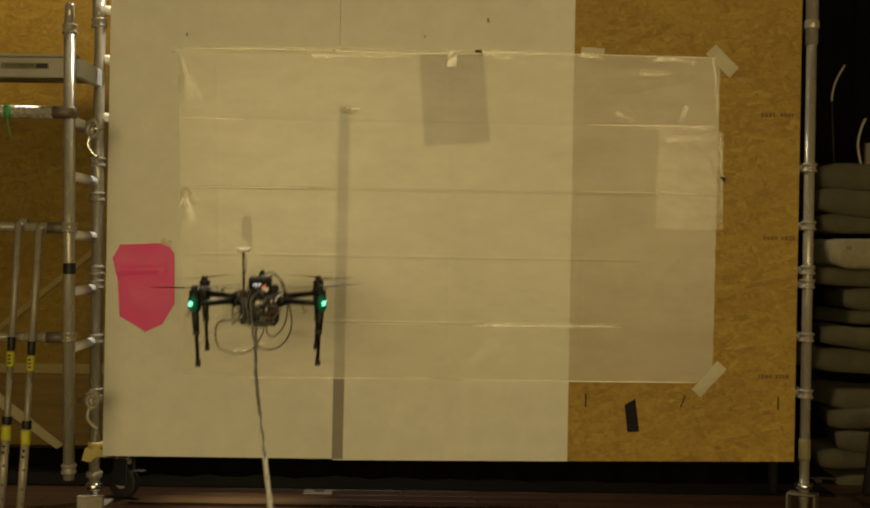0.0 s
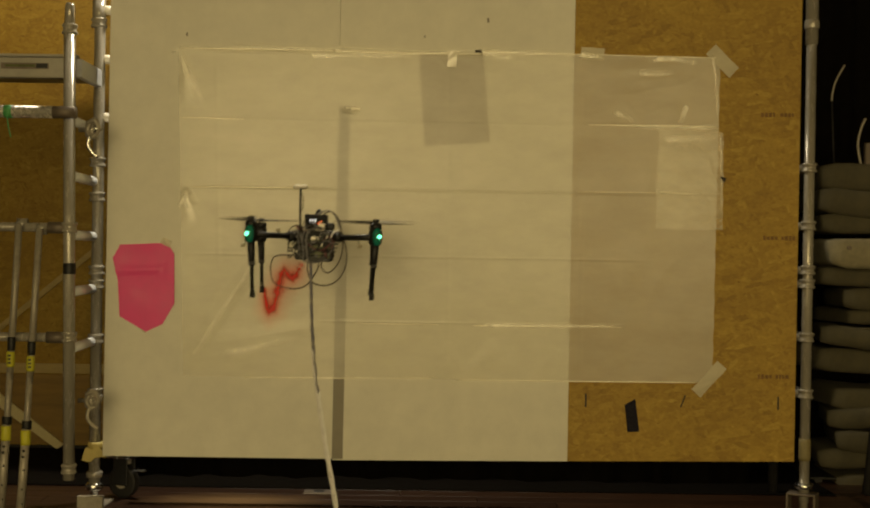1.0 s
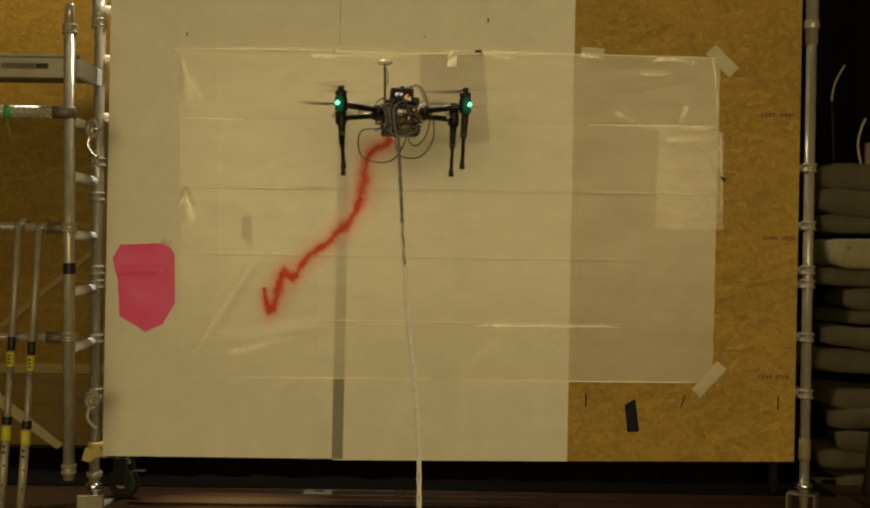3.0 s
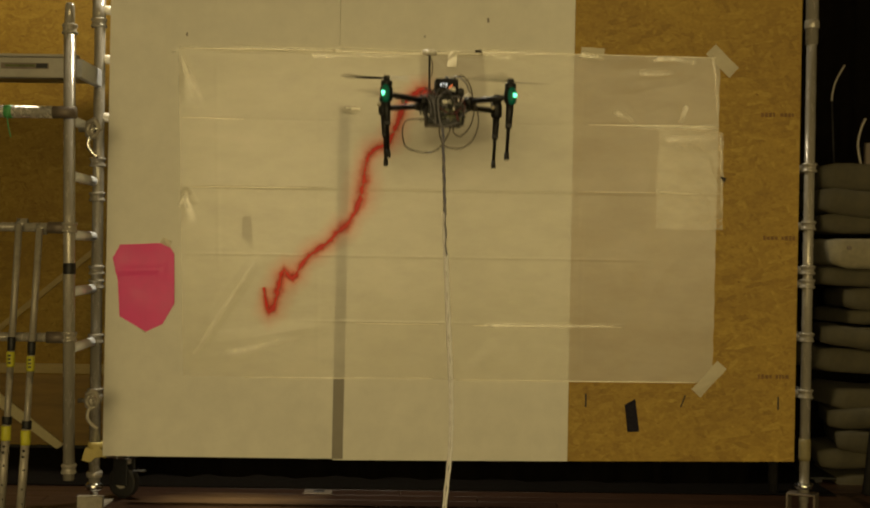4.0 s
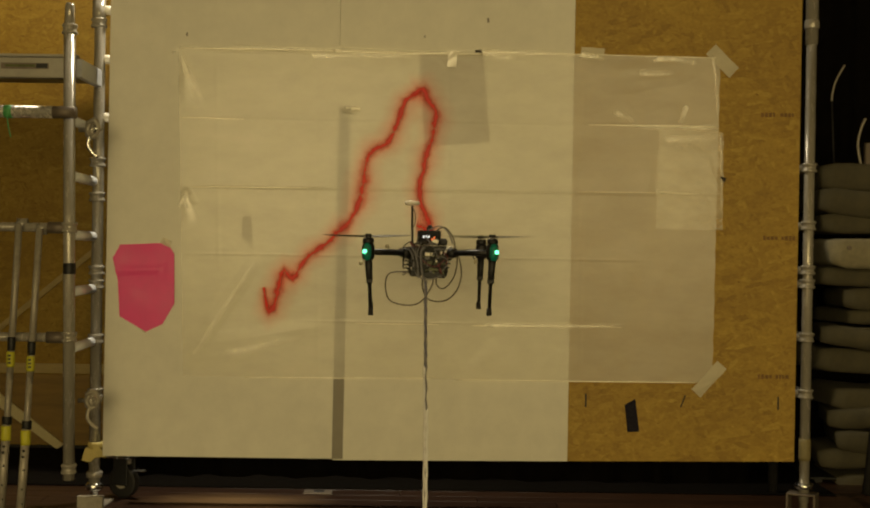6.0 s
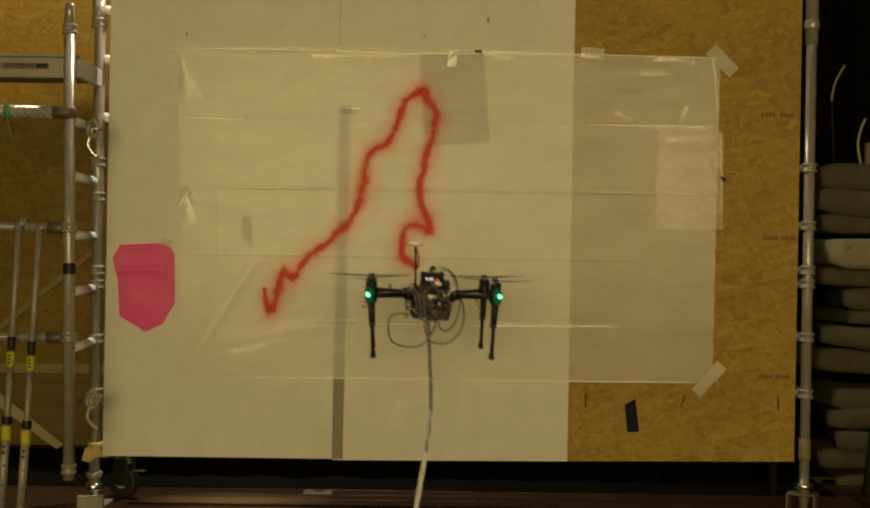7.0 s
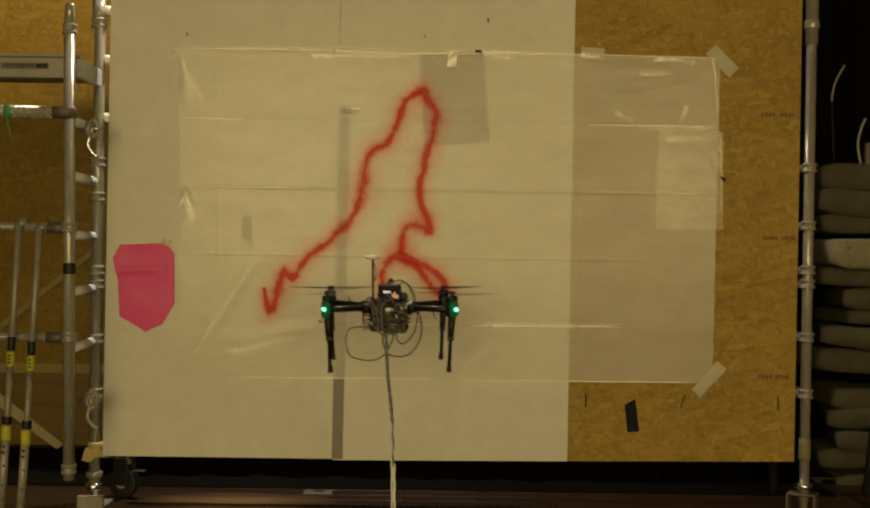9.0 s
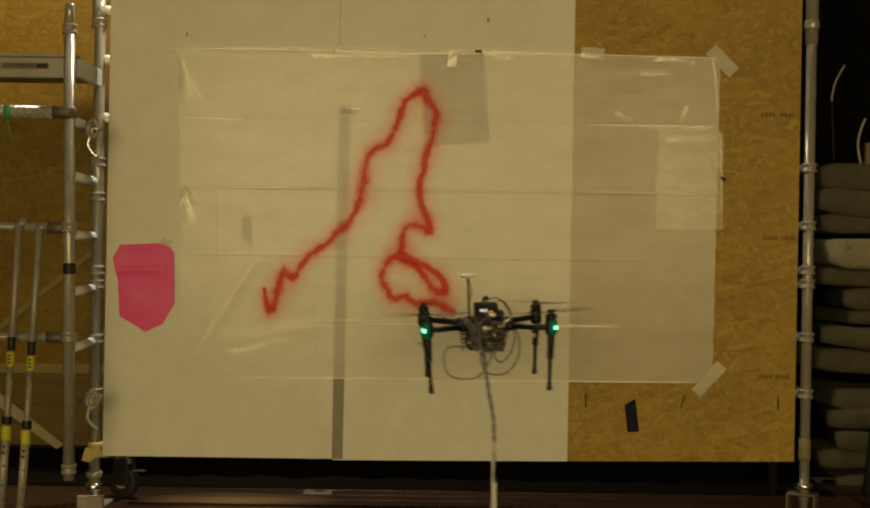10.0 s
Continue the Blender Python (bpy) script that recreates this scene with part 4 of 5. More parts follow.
def caster():
    t = thing("caster", "black rubber swivel caster under the scaffold board", "caster", at=(-1.455, 0.250, 0))
    for s in (-1, 1):
        part("fork", box(s * 0.03 - 0.004, s * 0.03 + 0.004, -0.04, 0.04, 0.06, 0.19, 0.003, 1), M_BLACK, t)
    part("top_plate", box(-0.06, 0.06, -0.06, 0.06, 0.19, 0.20, 0.003, 1), M_CHROME, t)
    part("swivel", tube([(0, 0, 0.16), (0, 0, 0.192)], 0.034, 18), M_DULL, t)
    bm = tube([(-0.022, 0, 0.0751), (-0.018, 0, 0.0751), (0.018, 0, 0.0751), (0.022, 0, 0.0751)], 0.075, 28, None, [0.066, 0.075, 0.075, 0.066])
    part("wheel", bm, M_RUBBER, t)
    part("hub", tube([(-0.027, 0, 0.075), (0.027, 0, 0.075)], 0.03, 16), M_DULL, t)
    part("brake_lever", box(-0.018, 0.018, -0.12, -0.06, 0.13, 0.138, 0.003, 1), M_CHROME, t, "bright brake lever")
    t.rotation_euler.z = radians(68)
    # bearer along the back of the boards
    b = part("bearer", box(-1.35, 1.6, 0.12, 0.17, 0.24, 0.29, 0.003, 1), M_BLACK)
    tagged(b, "dark steel bearer tube behind the lower edge of the boards", "bearer", kind="structure")


# ------------------------------------------------------------------ stacked seats
def seat_stack():
    rng = random.Random(11)
    rows = [(2.015, 1.602, 0.140, 0.00), (2.002, 1.485, 0.135, -0.02), (2.019, 1.362, 0.105, 0.0), (2.038, 1.207, 0.155, -0.09), (2.022, 1.084, 0.10, 0.0),
            (2.141, 0.966, 0.115, 0.0), (2.186, 0.867, 0.085, 0.05), (2.018, 0.777, 0.105, 0.0), (2.014, 0.651, 0.125, 0.0),
            (2.096, 0.448, 0.118, 0.0), (2.062, 0.339, 0.105, 0.0), (2.102, 0.228, 0.115, -0.02), (2.021, 0.128, 0.105, 0.0), (2.111, -0.029, 0.16, -0.02)]
    for k, (x, z, h, fwd) in enumerate(rows):
        t = thing("seat_cushion", "thick grey-brown upholstered seat cushion in a tall stack", "cushion", "stacked seat cushions", at=(x, 0.85 + fwd, z))
        bm = box(0, 0.62, -0.02, 0.45, -h / 2, h / 2)
        bmesh.ops.subdivide_edges(bm, edges=bm.edges[:], cuts=7, use_grid_fill=True)
        for v in bm.verts:
            sx = abs(v.co.x - 0.31) / 0.31
            pinch = 1 - 0.22 * sx ** 10
            v.co.z = v.co.z * pinch + 0.010 * noise.noise((v.co.x * 5 + k * 7, v.co.y * 5, k)) - 0.02 * (1 - sx) * (k % 2)
            v.co.x += 0.014 * noise.noise((v.co.z * 9, k * 3.1, 1)) + 0.03 * (abs(v.co.z) / (h / 2)) ** 4 * (1 if v.co.x < 0.3 else -1) * (0.5 if abs(sx) > 0.9 else 0)
            v.co.y += 0.016 * (abs(v.co.z) / (h / 2)) ** 3 * (1 if v.co.y < 0.2 else 0)
        part("pad", bm, M_CUSHION_PALE if k == 3 else M_CUSHION, t, smooth=True)
        part("piping", tube([(0.02, 0.012, h * 0.36), (0.3, 0.006, h * 0.40), (0.6, 0.012, h * 0.36)], 0.006, 6), M_CUSHION, t, smooth=True)
        t.rotation_euler = (0, radians(rng.uniform(-4, 4)), radians(rng.uniform(-12, 12)))
        if k == 3:
            part("button", tube([(0.09, -0.028, 0.02), (0.09, -0.012, 0.02)], 0.012, 12), M_BROWNGREY, t)
    # bent bright tubes of a seat frame against the curtain
    f = thing("stacking_chair", "bent bright steel tubes of a chair behind the stacked cushions", "chair")
    part("tube", tube(bend([(2.113, 1.000, 2.020), (2.118, 1.000, 2.070), (2.135, 1.000, 2.130), (2.178, 1.000, 2.211)]), 0.006, 8), M_DULL, f, smooth=True)
    # lower stretch of the same tube, given a black colour to stay dark
    part("tube", tube([(2.130, 1.000, 1.669), (2.113, 1.000, 2.020)], 0.0055, 8), M_RUBBER, f, "lower stretch of the bent tube, coloured black", smooth=True)
    part("tube", tube(bend([(2.275, 1.000, 1.671), (2.256, 1.000, 1.784), (2.272, 1.000, 1.873), (2.295, 1.000, 1.927)]), 0.008, 8), M_DULL, f, smooth=True)
    part("leg", tube([(2.172, 0.55, 0.002), (2.205, 0.55, 0.31), (2.26, 0.62, 0.40)], 0.030, 10), M_RUBBER, f, "black slanting leg", smooth=True)
    part("bracket", box(2.286, 2.387, 0.97, 1.0, 1.672, 1.796, 0.006, 1), M_BROWNGREY, f)
    c = thing("seat_bench", "low dark bench carrying the stacked cushions", "bench", at=(2.229, 1.05, 0))
    part("seat", box(-0.25, 0.5, -0.2, 0.3, 0.02, 0.03), M_BLACK, c)
    for sx in (-0.2, 0.45):
        part("leg", box(sx - 0.02, sx + 0.02, -0.18, 0.28, 0.0, 0.02), M_BLACK, c)


# ------------------------------------------------------------------ drone
def drone():
    """Quadrotor; x to its right, y ahead, z up; the origin lies amid the four motors."""
    t = thing("drone", "black four-rotor drone with bare circuit boards and dangling wires in flight", "drone")
    hull = box(-0.072, 0.072, -0.085, 0.085, -0.090, 0.020, 0.006, 1)
    part("hull", hull, M_BLACK, t)
    for z in (0.014, -0.030):
        bm = bmesh.new()
        pts = [(0.1 * math.cos(a) * (1.0 if k % 2 else 0.86), 0.1 * math.sin(a) * (1.0 if k % 2 else 0.86)) for k, a in enumerate([q * math.pi / 8 for q in range(16)])]
        lo = [bm.verts.new((x, y, z)) for x, y in pts]
        hi = [bm.verts.new((x, y, z + 0.003)) for x, y in pts]
        bm.faces.new(lo[::-1]), bm.faces.new(hi)
        for k in range(16):
            bm.faces.new((lo[k], lo[(k + 1) % 16], hi[(k + 1) % 16], hi[k]))
        part("frame_plate", bm, M_CARBON, t)
    props = []
    for sx, sy in ((-1, -1), (1, -1), (-1, 1), (1, 1)):
        m = Vector((sx * 0.229, sy * 0.229, 0))
        a = Vector((sx * 0.075, sy * 0.075, -0.006))
        part("arm", tube([a, m + Vector((0, 0, -0.002))], 0.0115, 14), M_CARBON, t, smooth=True)
        part("arm_clamp", tube([a + (m - a) * 0.02, a + (m - a) * 0.16], 0.0185, 12), M_BLACK, t, smooth=True)
        mount = part("motor_mount", tube([m + Vector((0, 0, -0.03)), m + Vector((0, 0, -0.022)), m + Vector((0, 0, 0.02)), m + Vector((0, 0, 0.028))], 0.021, 18, None, [0.017, 0.023, 0.023, 0.02]), M_BLACK, t, smooth=True)
        part("motor", tube([m + Vector((0, 0, 0.028)), m + Vector((0, 0, 0.033)), m + Vector((0, 0, 0.046)), m + Vector((0, 0, 0.05))], 0.018, 18, None, [0.018, 0.0215, 0.021, 0.013]), M_BLACK, mount, smooth=True)
        if sy < 0:
            out = Vector((sx * 0.012, -0.0185, 0))
            # added bulge, glows faintly in place of the lamp's light on the mount
            part("led_spill", tube([m + Vector((sx * 0.004, -0.014, -0.030)), m + Vector((sx * 0.004, -0.018, -0.014)), m + Vector((sx * 0.004, -0.018, 0.014)), m + Vector((sx * 0.004, -0.014, 0.028))], 0.012, 12, None, [0.010, 0.0155, 0.0155, 0.010]), M_LED_SPILL, mount, "side of the mount with a faint glow added for the lamp's green spill", smooth=True)
            bm = bmesh.new()
            bmesh.ops.create_icosphere(bm, subdivisions=2, radius=0.0078, matrix=Matrix.Translation(m + Vector((sx * 0.013, -0.032, 0.0))))
            part("led", bm, M_LED, mount, "glowing green lamp", smooth=True)
        # landing leg, leaning slightly inward
        top = m + Vector((0, 0, -0.02))
        kn = m + Vector((-sx * 0.005, -sy * 0.004, -0.112))
        ft = m + Vector((-sx * 0.010, -sy * 0.006, -0.231))
        leg = part("landing_leg", tube([top, top + (kn - top) * 0.5, kn, kn + (ft - kn) * 0.02, ft], 0.01, 12, None, [0.015, 0.0135, 0.0115, 0.007, 0.0068]), M_BLACK, t, smooth=True)
        part("foot", tube([ft + Vector((0, 0, 0.024)), ft, ft + Vector((0, 0, -0.004))], 0.01, 12, None, [0.0085, 0.0105, 0.009]), M_RUBBER, leg, smooth=True)
        part("leg_clip", box(kn.x - 0.012, kn.x + 0.012, kn.y - 0.012, kn.y + 0.012, kn.z - 0.006, kn.z + 0.012, 0.003, 1), M_BLACK, leg)
        # two-bladed propeller, keyed in motions()
        bm = bmesh.new()
        for s in (-1, 1):
            rows = []
            for k in range(9):
                r = 0.010 + 0.160 * k / 8
                w = 0.011 + 0.012 * math.sin(min(1, k / 5) * math.pi / 2) - 0.011 * max(0, (k - 5) / 3) ** 2
                tw = radians(24 - 15 * k / 8)
                z = 0.004 * (k / 8) ** 2
                rows.append([bm.verts.new((s * r, s * q * w * math.cos(tw), z + q * w * math.sin(tw) * 0.8 + e)) for q, e in ((-0.55, 0), (0.45, 0), (0.45, 0.0012), (-0.55, 0.0012))])
            for a2, b2 in zip(rows, rows[1:]):
                for q in range(4):
                    bm.faces.new((a2[q], a2[(q + 1) % 4], b2[(q + 1) % 4], b2[q]))
            bm.faces.new(rows[-1])
        tube([(0, 0, -0.004), (0, 0, 0.009)], 0.012, 14, bm)
        bmesh.ops.recalc_face_normals(bm, faces=bm.faces)
        p = part("propeller", bm, M_BLACK, t, "black two-bladed propeller")
        props.append((p, m + Vector((0, 0, 0.056)), sx * sy))
    # satellite antenna on its mast
    mast = part("mast", tube([(-0.060, -0.03, 0.01), (-0.062, -0.03, 0.180)], 0.0042, 8), M_BLACK, t, smooth=True)
    part("mast_wire", tube(bend([(-0.062, -0.034, 0.174), (-0.050, -0.036, 0.14), (-0.053, -0.036, 0.10), (-0.061, -0.036, 0.085), (-0.059, -0.036, 0.02)]), 0.002, 6), M_WIRE_DARK, t, smooth=True)
    part("antenna", tube([(-0.062, -0.03, 0.178), (-0.062, -0.03, 0.182), (-0.062, -0.03, 0.189), (-0.062, -0.03, 0.193)], 0.029, 24, None, [0.020, 0.0285, 0.0285, 0.024]), M_CREAM, t, "round cream satellite antenna", smooth=True)
    # display box on top
    d = part("display_box", box(-0.040, 0.046, -0.095, 0.02, 0.026, 0.080, 0.003, 1), M_SCREEN, t)
    for k in range(3):
        part("digit", box(-0.022 + 0.010 * k, -0.017 + 0.010 * k, -0.0975, -0.0955, 0.051, 0.061), M_DIGIT, d, "white glowing digit bar")
    part("indicator", box(0.018, 0.024, -0.0975, -0.0955, 0.049, 0.055), M_REDLED, d, "orange indicator light")
    part("indicator", box(0.009, 0.014, -0.0975, -0.0955, 0.044, 0.049), M_REDLED, d, "orange indicator light")
    part("connector", box(0.012, 0.036, -0.10, -0.09, 0.030, 0.046, 0.003, 1), M_CREAM, t, "pale plug")
    # camera stalk and plugs above the box
    part("stalk", tube(bend([(0.0, 0.02, 0.07), (0.002, 0.02, 0.088), (0.010, 0.02, 0.098), (0.016, 0.01, 0.088)]), 0.0065, 8), M_BLACK, t, smooth=True)
    part("gimbal_box", box(0.03, 0.072, -0.06, 0.02, 0.022, 0.050, 0.006, 1), M_BLACK, t)
    # stacked boards under it
    rng = random.Random(4)
    for k, z in enumerate((-0.016, -0.044, -0.068)):
        b = part("circuit_board", box(-0.025 + 0.006 * k, 0.060, -0.108, -0.02, z - 0.004, z, 0.0), M_BOARD, t)
        part("connector", box(-0.014 + 0.008 * k, 0.022 + 0.004 * k, -0.113, -0.094, z, z + (0.012 if k == 0 else 0.007), 0.001, 1), M_CREAM if k == 0 else M_BOARD, b, "cream board connector" if k == 0 else "")
        for q in range(4):
            x = rng.uniform(-0.02, 0.05)
            part("chip", box(x, x + rng.uniform(0.006, 0.014), -0.112, -0.098, z - 0.013, z - 0.0045, 0.001, 1), M_BLACK if q % 2 else M_WIRE_GREY, b)
    part("battery", box(-0.072, -0.028, -0.112, -0.03, -0.094, -0.034, 0.005, 1), M_BLACK, t)
    part("lower_box", box(-0.022, 0.064, -0.112, -0.03, -0.100, -0.074, 0.004, 1), M_BLACK, t)
    for k in range(5):
        z = -0.02 - 0.015 * k
        part("standoff", tube([(-0.095 + 0.005 * k, -0.06, z), (-0.07, -0.06, z - 0.004)], 0.0035, 6), M_BLACK, t)
        part("standoff", tube([(0.062, -0.06, z - 0.01), (0.088 - 0.004 * k, -0.06, z - 0.012)], 0.0035, 6), M_BLACK, t)
    # reflective tracking balls
    for q in ((-0.255, -0.24, -0.042), (-0.155, 0.14, 0.018), (0.172, -0.17, -0.036)):
        bm = bmesh.new()
        bmesh.ops.create_icosphere(bm, subdivisions=2, radius=0.0085, matrix=Matrix.Translation(q))
        part("tracking_ball", bm, M_MARKER, t, "beige reflective ball", smooth=True)
        part("ball_pin", tube([q, (q[0] * 0.93, q[1] * 0.93, q[2] * 0.3)], 0.002, 6), M_BLACK, t)

    def wire(pts, mat, r=0.0026):
        part("wire", tube(bend(pts, 7), r, 7), mat, t, "looped wire", smooth=True)

    clutter = random.Random(9)
    for k in range(15):
        x, z = clutter.uniform(-0.085, 0.075), clutter.uniform(-0.085, 0.035)
        pts = [(x, -0.105, z)]
        for q in range(3):
            x = max(-0.098, min(0.098, x + clutter.uniform(-0.05, 0.05)))
            z = max(-0.108, min(0.06, z + clutter.uniform(-0.04, 0.04)))
            pts.append((x, -0.116 - clutter.uniform(0, 0.014), z))
        pts.append((x * 0.9, -0.10, z + 0.004))
        wire(pts, (M_WIRE_GREY, M_BLACK, M_BLACK, M_WIRE_RED, M_WIRE_DARK, M_BLACK)[k % 6], clutter.uniform(0.0014, 0.0026))
    for k in range(9):
        x, z = clutter.uniform(-0.08, 0.07), clutter.uniform(-0.09, 0.02)
        part("cable_tie", box(x, x + 0.006, -0.120, -0.113, z, z + clutter.uniform(0.004, 0.014), 0.001, 1), (M_CREAM, M_BOARD, M_WIRE_GREY)[k % 3], t)
    wire([(-0.05, -0.10, -0.074), (-0.085, -0.10, -0.076), (-0.140, -0.10, -0.080), (-0.160, -0.10, -0.100), (-0.163, -0.10, -0.140), (-0.150, -0.10, -0.182), (-0.110, -0.10, -0.200), (-0.06, -0.10, -0.203), (-0.022, -0.10, -0.184), (0.012, -0.10, -0.13), (0.018, -0.10, -0.095)], M_WIRE_DARK)
    wire([(-0.022, -0.115, -0.09), (-0.024, -0.115, -0.135), (0.000, -0.115, -0.180), (0.058, -0.115, -0.186), (0.102, -0.115, -0.152), (0.123, -0.115, -0.09), (0.112, -0.115, -0.02), (0.09, -0.10, 0.0)], M_WIRE_DARK)
    wire([(0.028, -0.11, -0.098), (0.03, -0.11, -0.125), (0.055, -0.11, -0.14), (0.09, -0.11, -0.105), (0.106, -0.11, -0.05), (0.102, -0.11, 0.0), (0.085, -0.09, 0.01)], M_WIRE_DARK)
    wire([(0.03, -0.09, 0.082), (0.06, -0.09, 0.092), (0.088, -0.09, 0.062), (0.10, -0.09, 0.02), (0.095, -0.09, -0.01)], M_WIRE_DARK)
    wire([(0.0, 0.0, 0.082), (0.045, -0.02, 0.098), (0.075, -0.05, 0.075), (0.092, -0.08, 0.03)], M_WIRE_GREY)
    wire([(0.012, -0.10, 0.030), (-0.012, -0.116, 0.022), (-0.030, -0.12, 0.0), (-0.030, -0.122, -0.04), (-0.024, -0.122, -0.085), (-0.012, -0.12, -0.115)], M_WIRE_GREY, 0.0045)
    wire([(-0.085, -0.09, 0.012), (-0.068, -0.11, 0.016), (-0.05, -0.116, -0.015), (-0.042, -0.116, -0.055), (-0.04, -0.116, -0.10)], M_WIRE_GREY, 0.0034)
    wire([(-0.09, -0.09, 0.0), (-0.074, -0.11, 0.006), (-0.06, -0.116, -0.025), (-0.058, -0.116, -0.06)], M_WIRE_GREY, 0.003)
    wire([(0.06, -0.10, -0.01), (0.068, -0.112, 0.010), (0.080, -0.112, 0.018), (0.088, -0.10, 0.02)], M_ROPE_WHITE, 0.0036)
    wire([(0.03, -0.112, -0.02), (0.05, -0.118, -0.004), (0.07, -0.118, -0.02), (0.064, -0.118, -0.05)], M_WIRE_RED, 0.002)
    wire([(0.02, -0.112, -0.03), (0.05, -0.12, -0.02), (0.074, -0.118, -0.04), (0.05, -0.118, -0.075)], M_WIRE_GREY, 0.002)
    wire([(-0.03, -0.115, -0.03), (0.0, -0.12, -0.05), (0.03, -0.12, -0.055), (0.06, -0.118, -0.03)], M_WIRE_RED, 0.002)
    wire([(-0.06, -0.116, -0.07), (-0.03, -0.122, -0.10), (0.01, -0.122, -0.102), (0.05, -0.12, -0.09)], M_WIRE_GREY, 0.003)
    wire([(-0.05, -0.114, -0.03), (-0.04, -0.12, 0.01), (-0.03, -0.118, 0.035)], M_WIRE_GREY, 0.0025)
    return t, props


def tether():
    """A hanging supply line of two cords twisted together, in short rigid lengths."""
    t = thing("tether", "white and blue-grey twisted supply cords hanging below the drone", "cable")
    step, n = 0.08, 30
    pieces = []
    meshes = []
    for shift, mat in ((0.0, M_ROPE_GREY), (math.pi, M_ROPE_BLUE), (0.0, M_ROPE_WHITE), (math.pi, M_ROPE_PALE)):
        if mat in (M_ROPE_WHITE, M_ROPE_PALE):
            sgn = math.cos(shift)
            pts = [(sgn * (0.0046 + 0.0008 * math.cos(q * math.pi / 6)), 0.001 * math.sin(q * math.pi / 6), -step * (q - 0.5) / 12) for q in range(14)]
        else:
            pts = [(0.0024 * math.cos(shift + q * math.pi / 6), 0.0024 * math.sin(shift + q * math.pi / 6), -step * (q - 0.5) / 12) for q in range(14)]
        bm = tube(pts, 0.0046, 7)
        me = bpy.data.meshes.new("cord")
        bm.to_mesh(me)
        bm.free()
        me.materials.append(mat)
        for p in me.polygons:
            p.use_smooth = True
        meshes.append(me)
    for k in range(n):
        pair = meshes[:2] if k < 4 else (meshes[3], meshes[0]) if k < 6 else meshes[2:]
        a = new("cord", pair[0])
        a.parent = t
        b = new("cord", pair[1])
        b.parent = a
        pieces.append(a)
    return t, pieces, step


# The sprayed line, up, down and round: the second at which each place was painted, x, z.
RISE = [
    (0.30, -0.770, 1.009),
    (0.40, -0.759, 0.942),
    (0.46, -0.749, 0.897),
    (0.50, -0.727, 0.915),
    (0.57, -0.712, 0.967),
    (0.66, -0.701, 1.035),
    (0.71, -0.691, 1.073),
    (0.74, -0.676, 1.088),
    (0.82, -0.659, 1.063),
    (0.88, -0.643, 1.048),
    (0.93, -0.624, 1.071),
    (1.02, -0.602, 1.112),
    (1.11, -0.570, 1.150),
    (1.22, -0.523, 1.188),
    (1.36, -0.478, 1.221),
    (1.47, -0.449, 1.254),
    (1.55, -0.424, 1.274),
    (1.65, -0.399, 1.299),
    (1.75, -0.377, 1.330),
    (1.83, -0.360, 1.362),
    (1.93, -0.343, 1.405),
    (2.05, -0.332, 1.460),
    (2.21, -0.323, 1.523),
    (2.32, -0.318, 1.566),
    (2.40, -0.309, 1.598),
    (2.61, -0.284, 1.636),
    (2.80, -0.247, 1.654),
]
FALL = [
    (2.93, -0.217, 1.672),
    (3.05, -0.200, 1.700),
    (3.14, -0.188, 1.732),
    (3.26, -0.169, 1.775),
    (3.40, -0.157, 1.825),
    (3.51, -0.145, 1.856),
    (3.61, -0.125, 1.876),
    (3.72, -0.095, 1.894),
    (3.85, -0.068, 1.919),
    (4.04, -0.045, 1.870),
    (4.16, -0.024, 1.840),
    (4.30, -0.004, 1.805),
    (4.39, -0.008, 1.760),
    (4.48, -0.015, 1.715),
    (4.55, -0.022, 1.677),
    (4.65, -0.037, 1.642),
    (4.75, -0.046, 1.602),
    (4.86, -0.055, 1.552),
    (4.97, -0.070, 1.502),
    (5.05, -0.074, 1.464),
    (5.15, -0.071, 1.427),
    (5.27, -0.063, 1.384),
    (5.40, -0.042, 1.339),
    (5.56, -0.027, 1.302),
    (5.72, -0.026, 1.260),
]
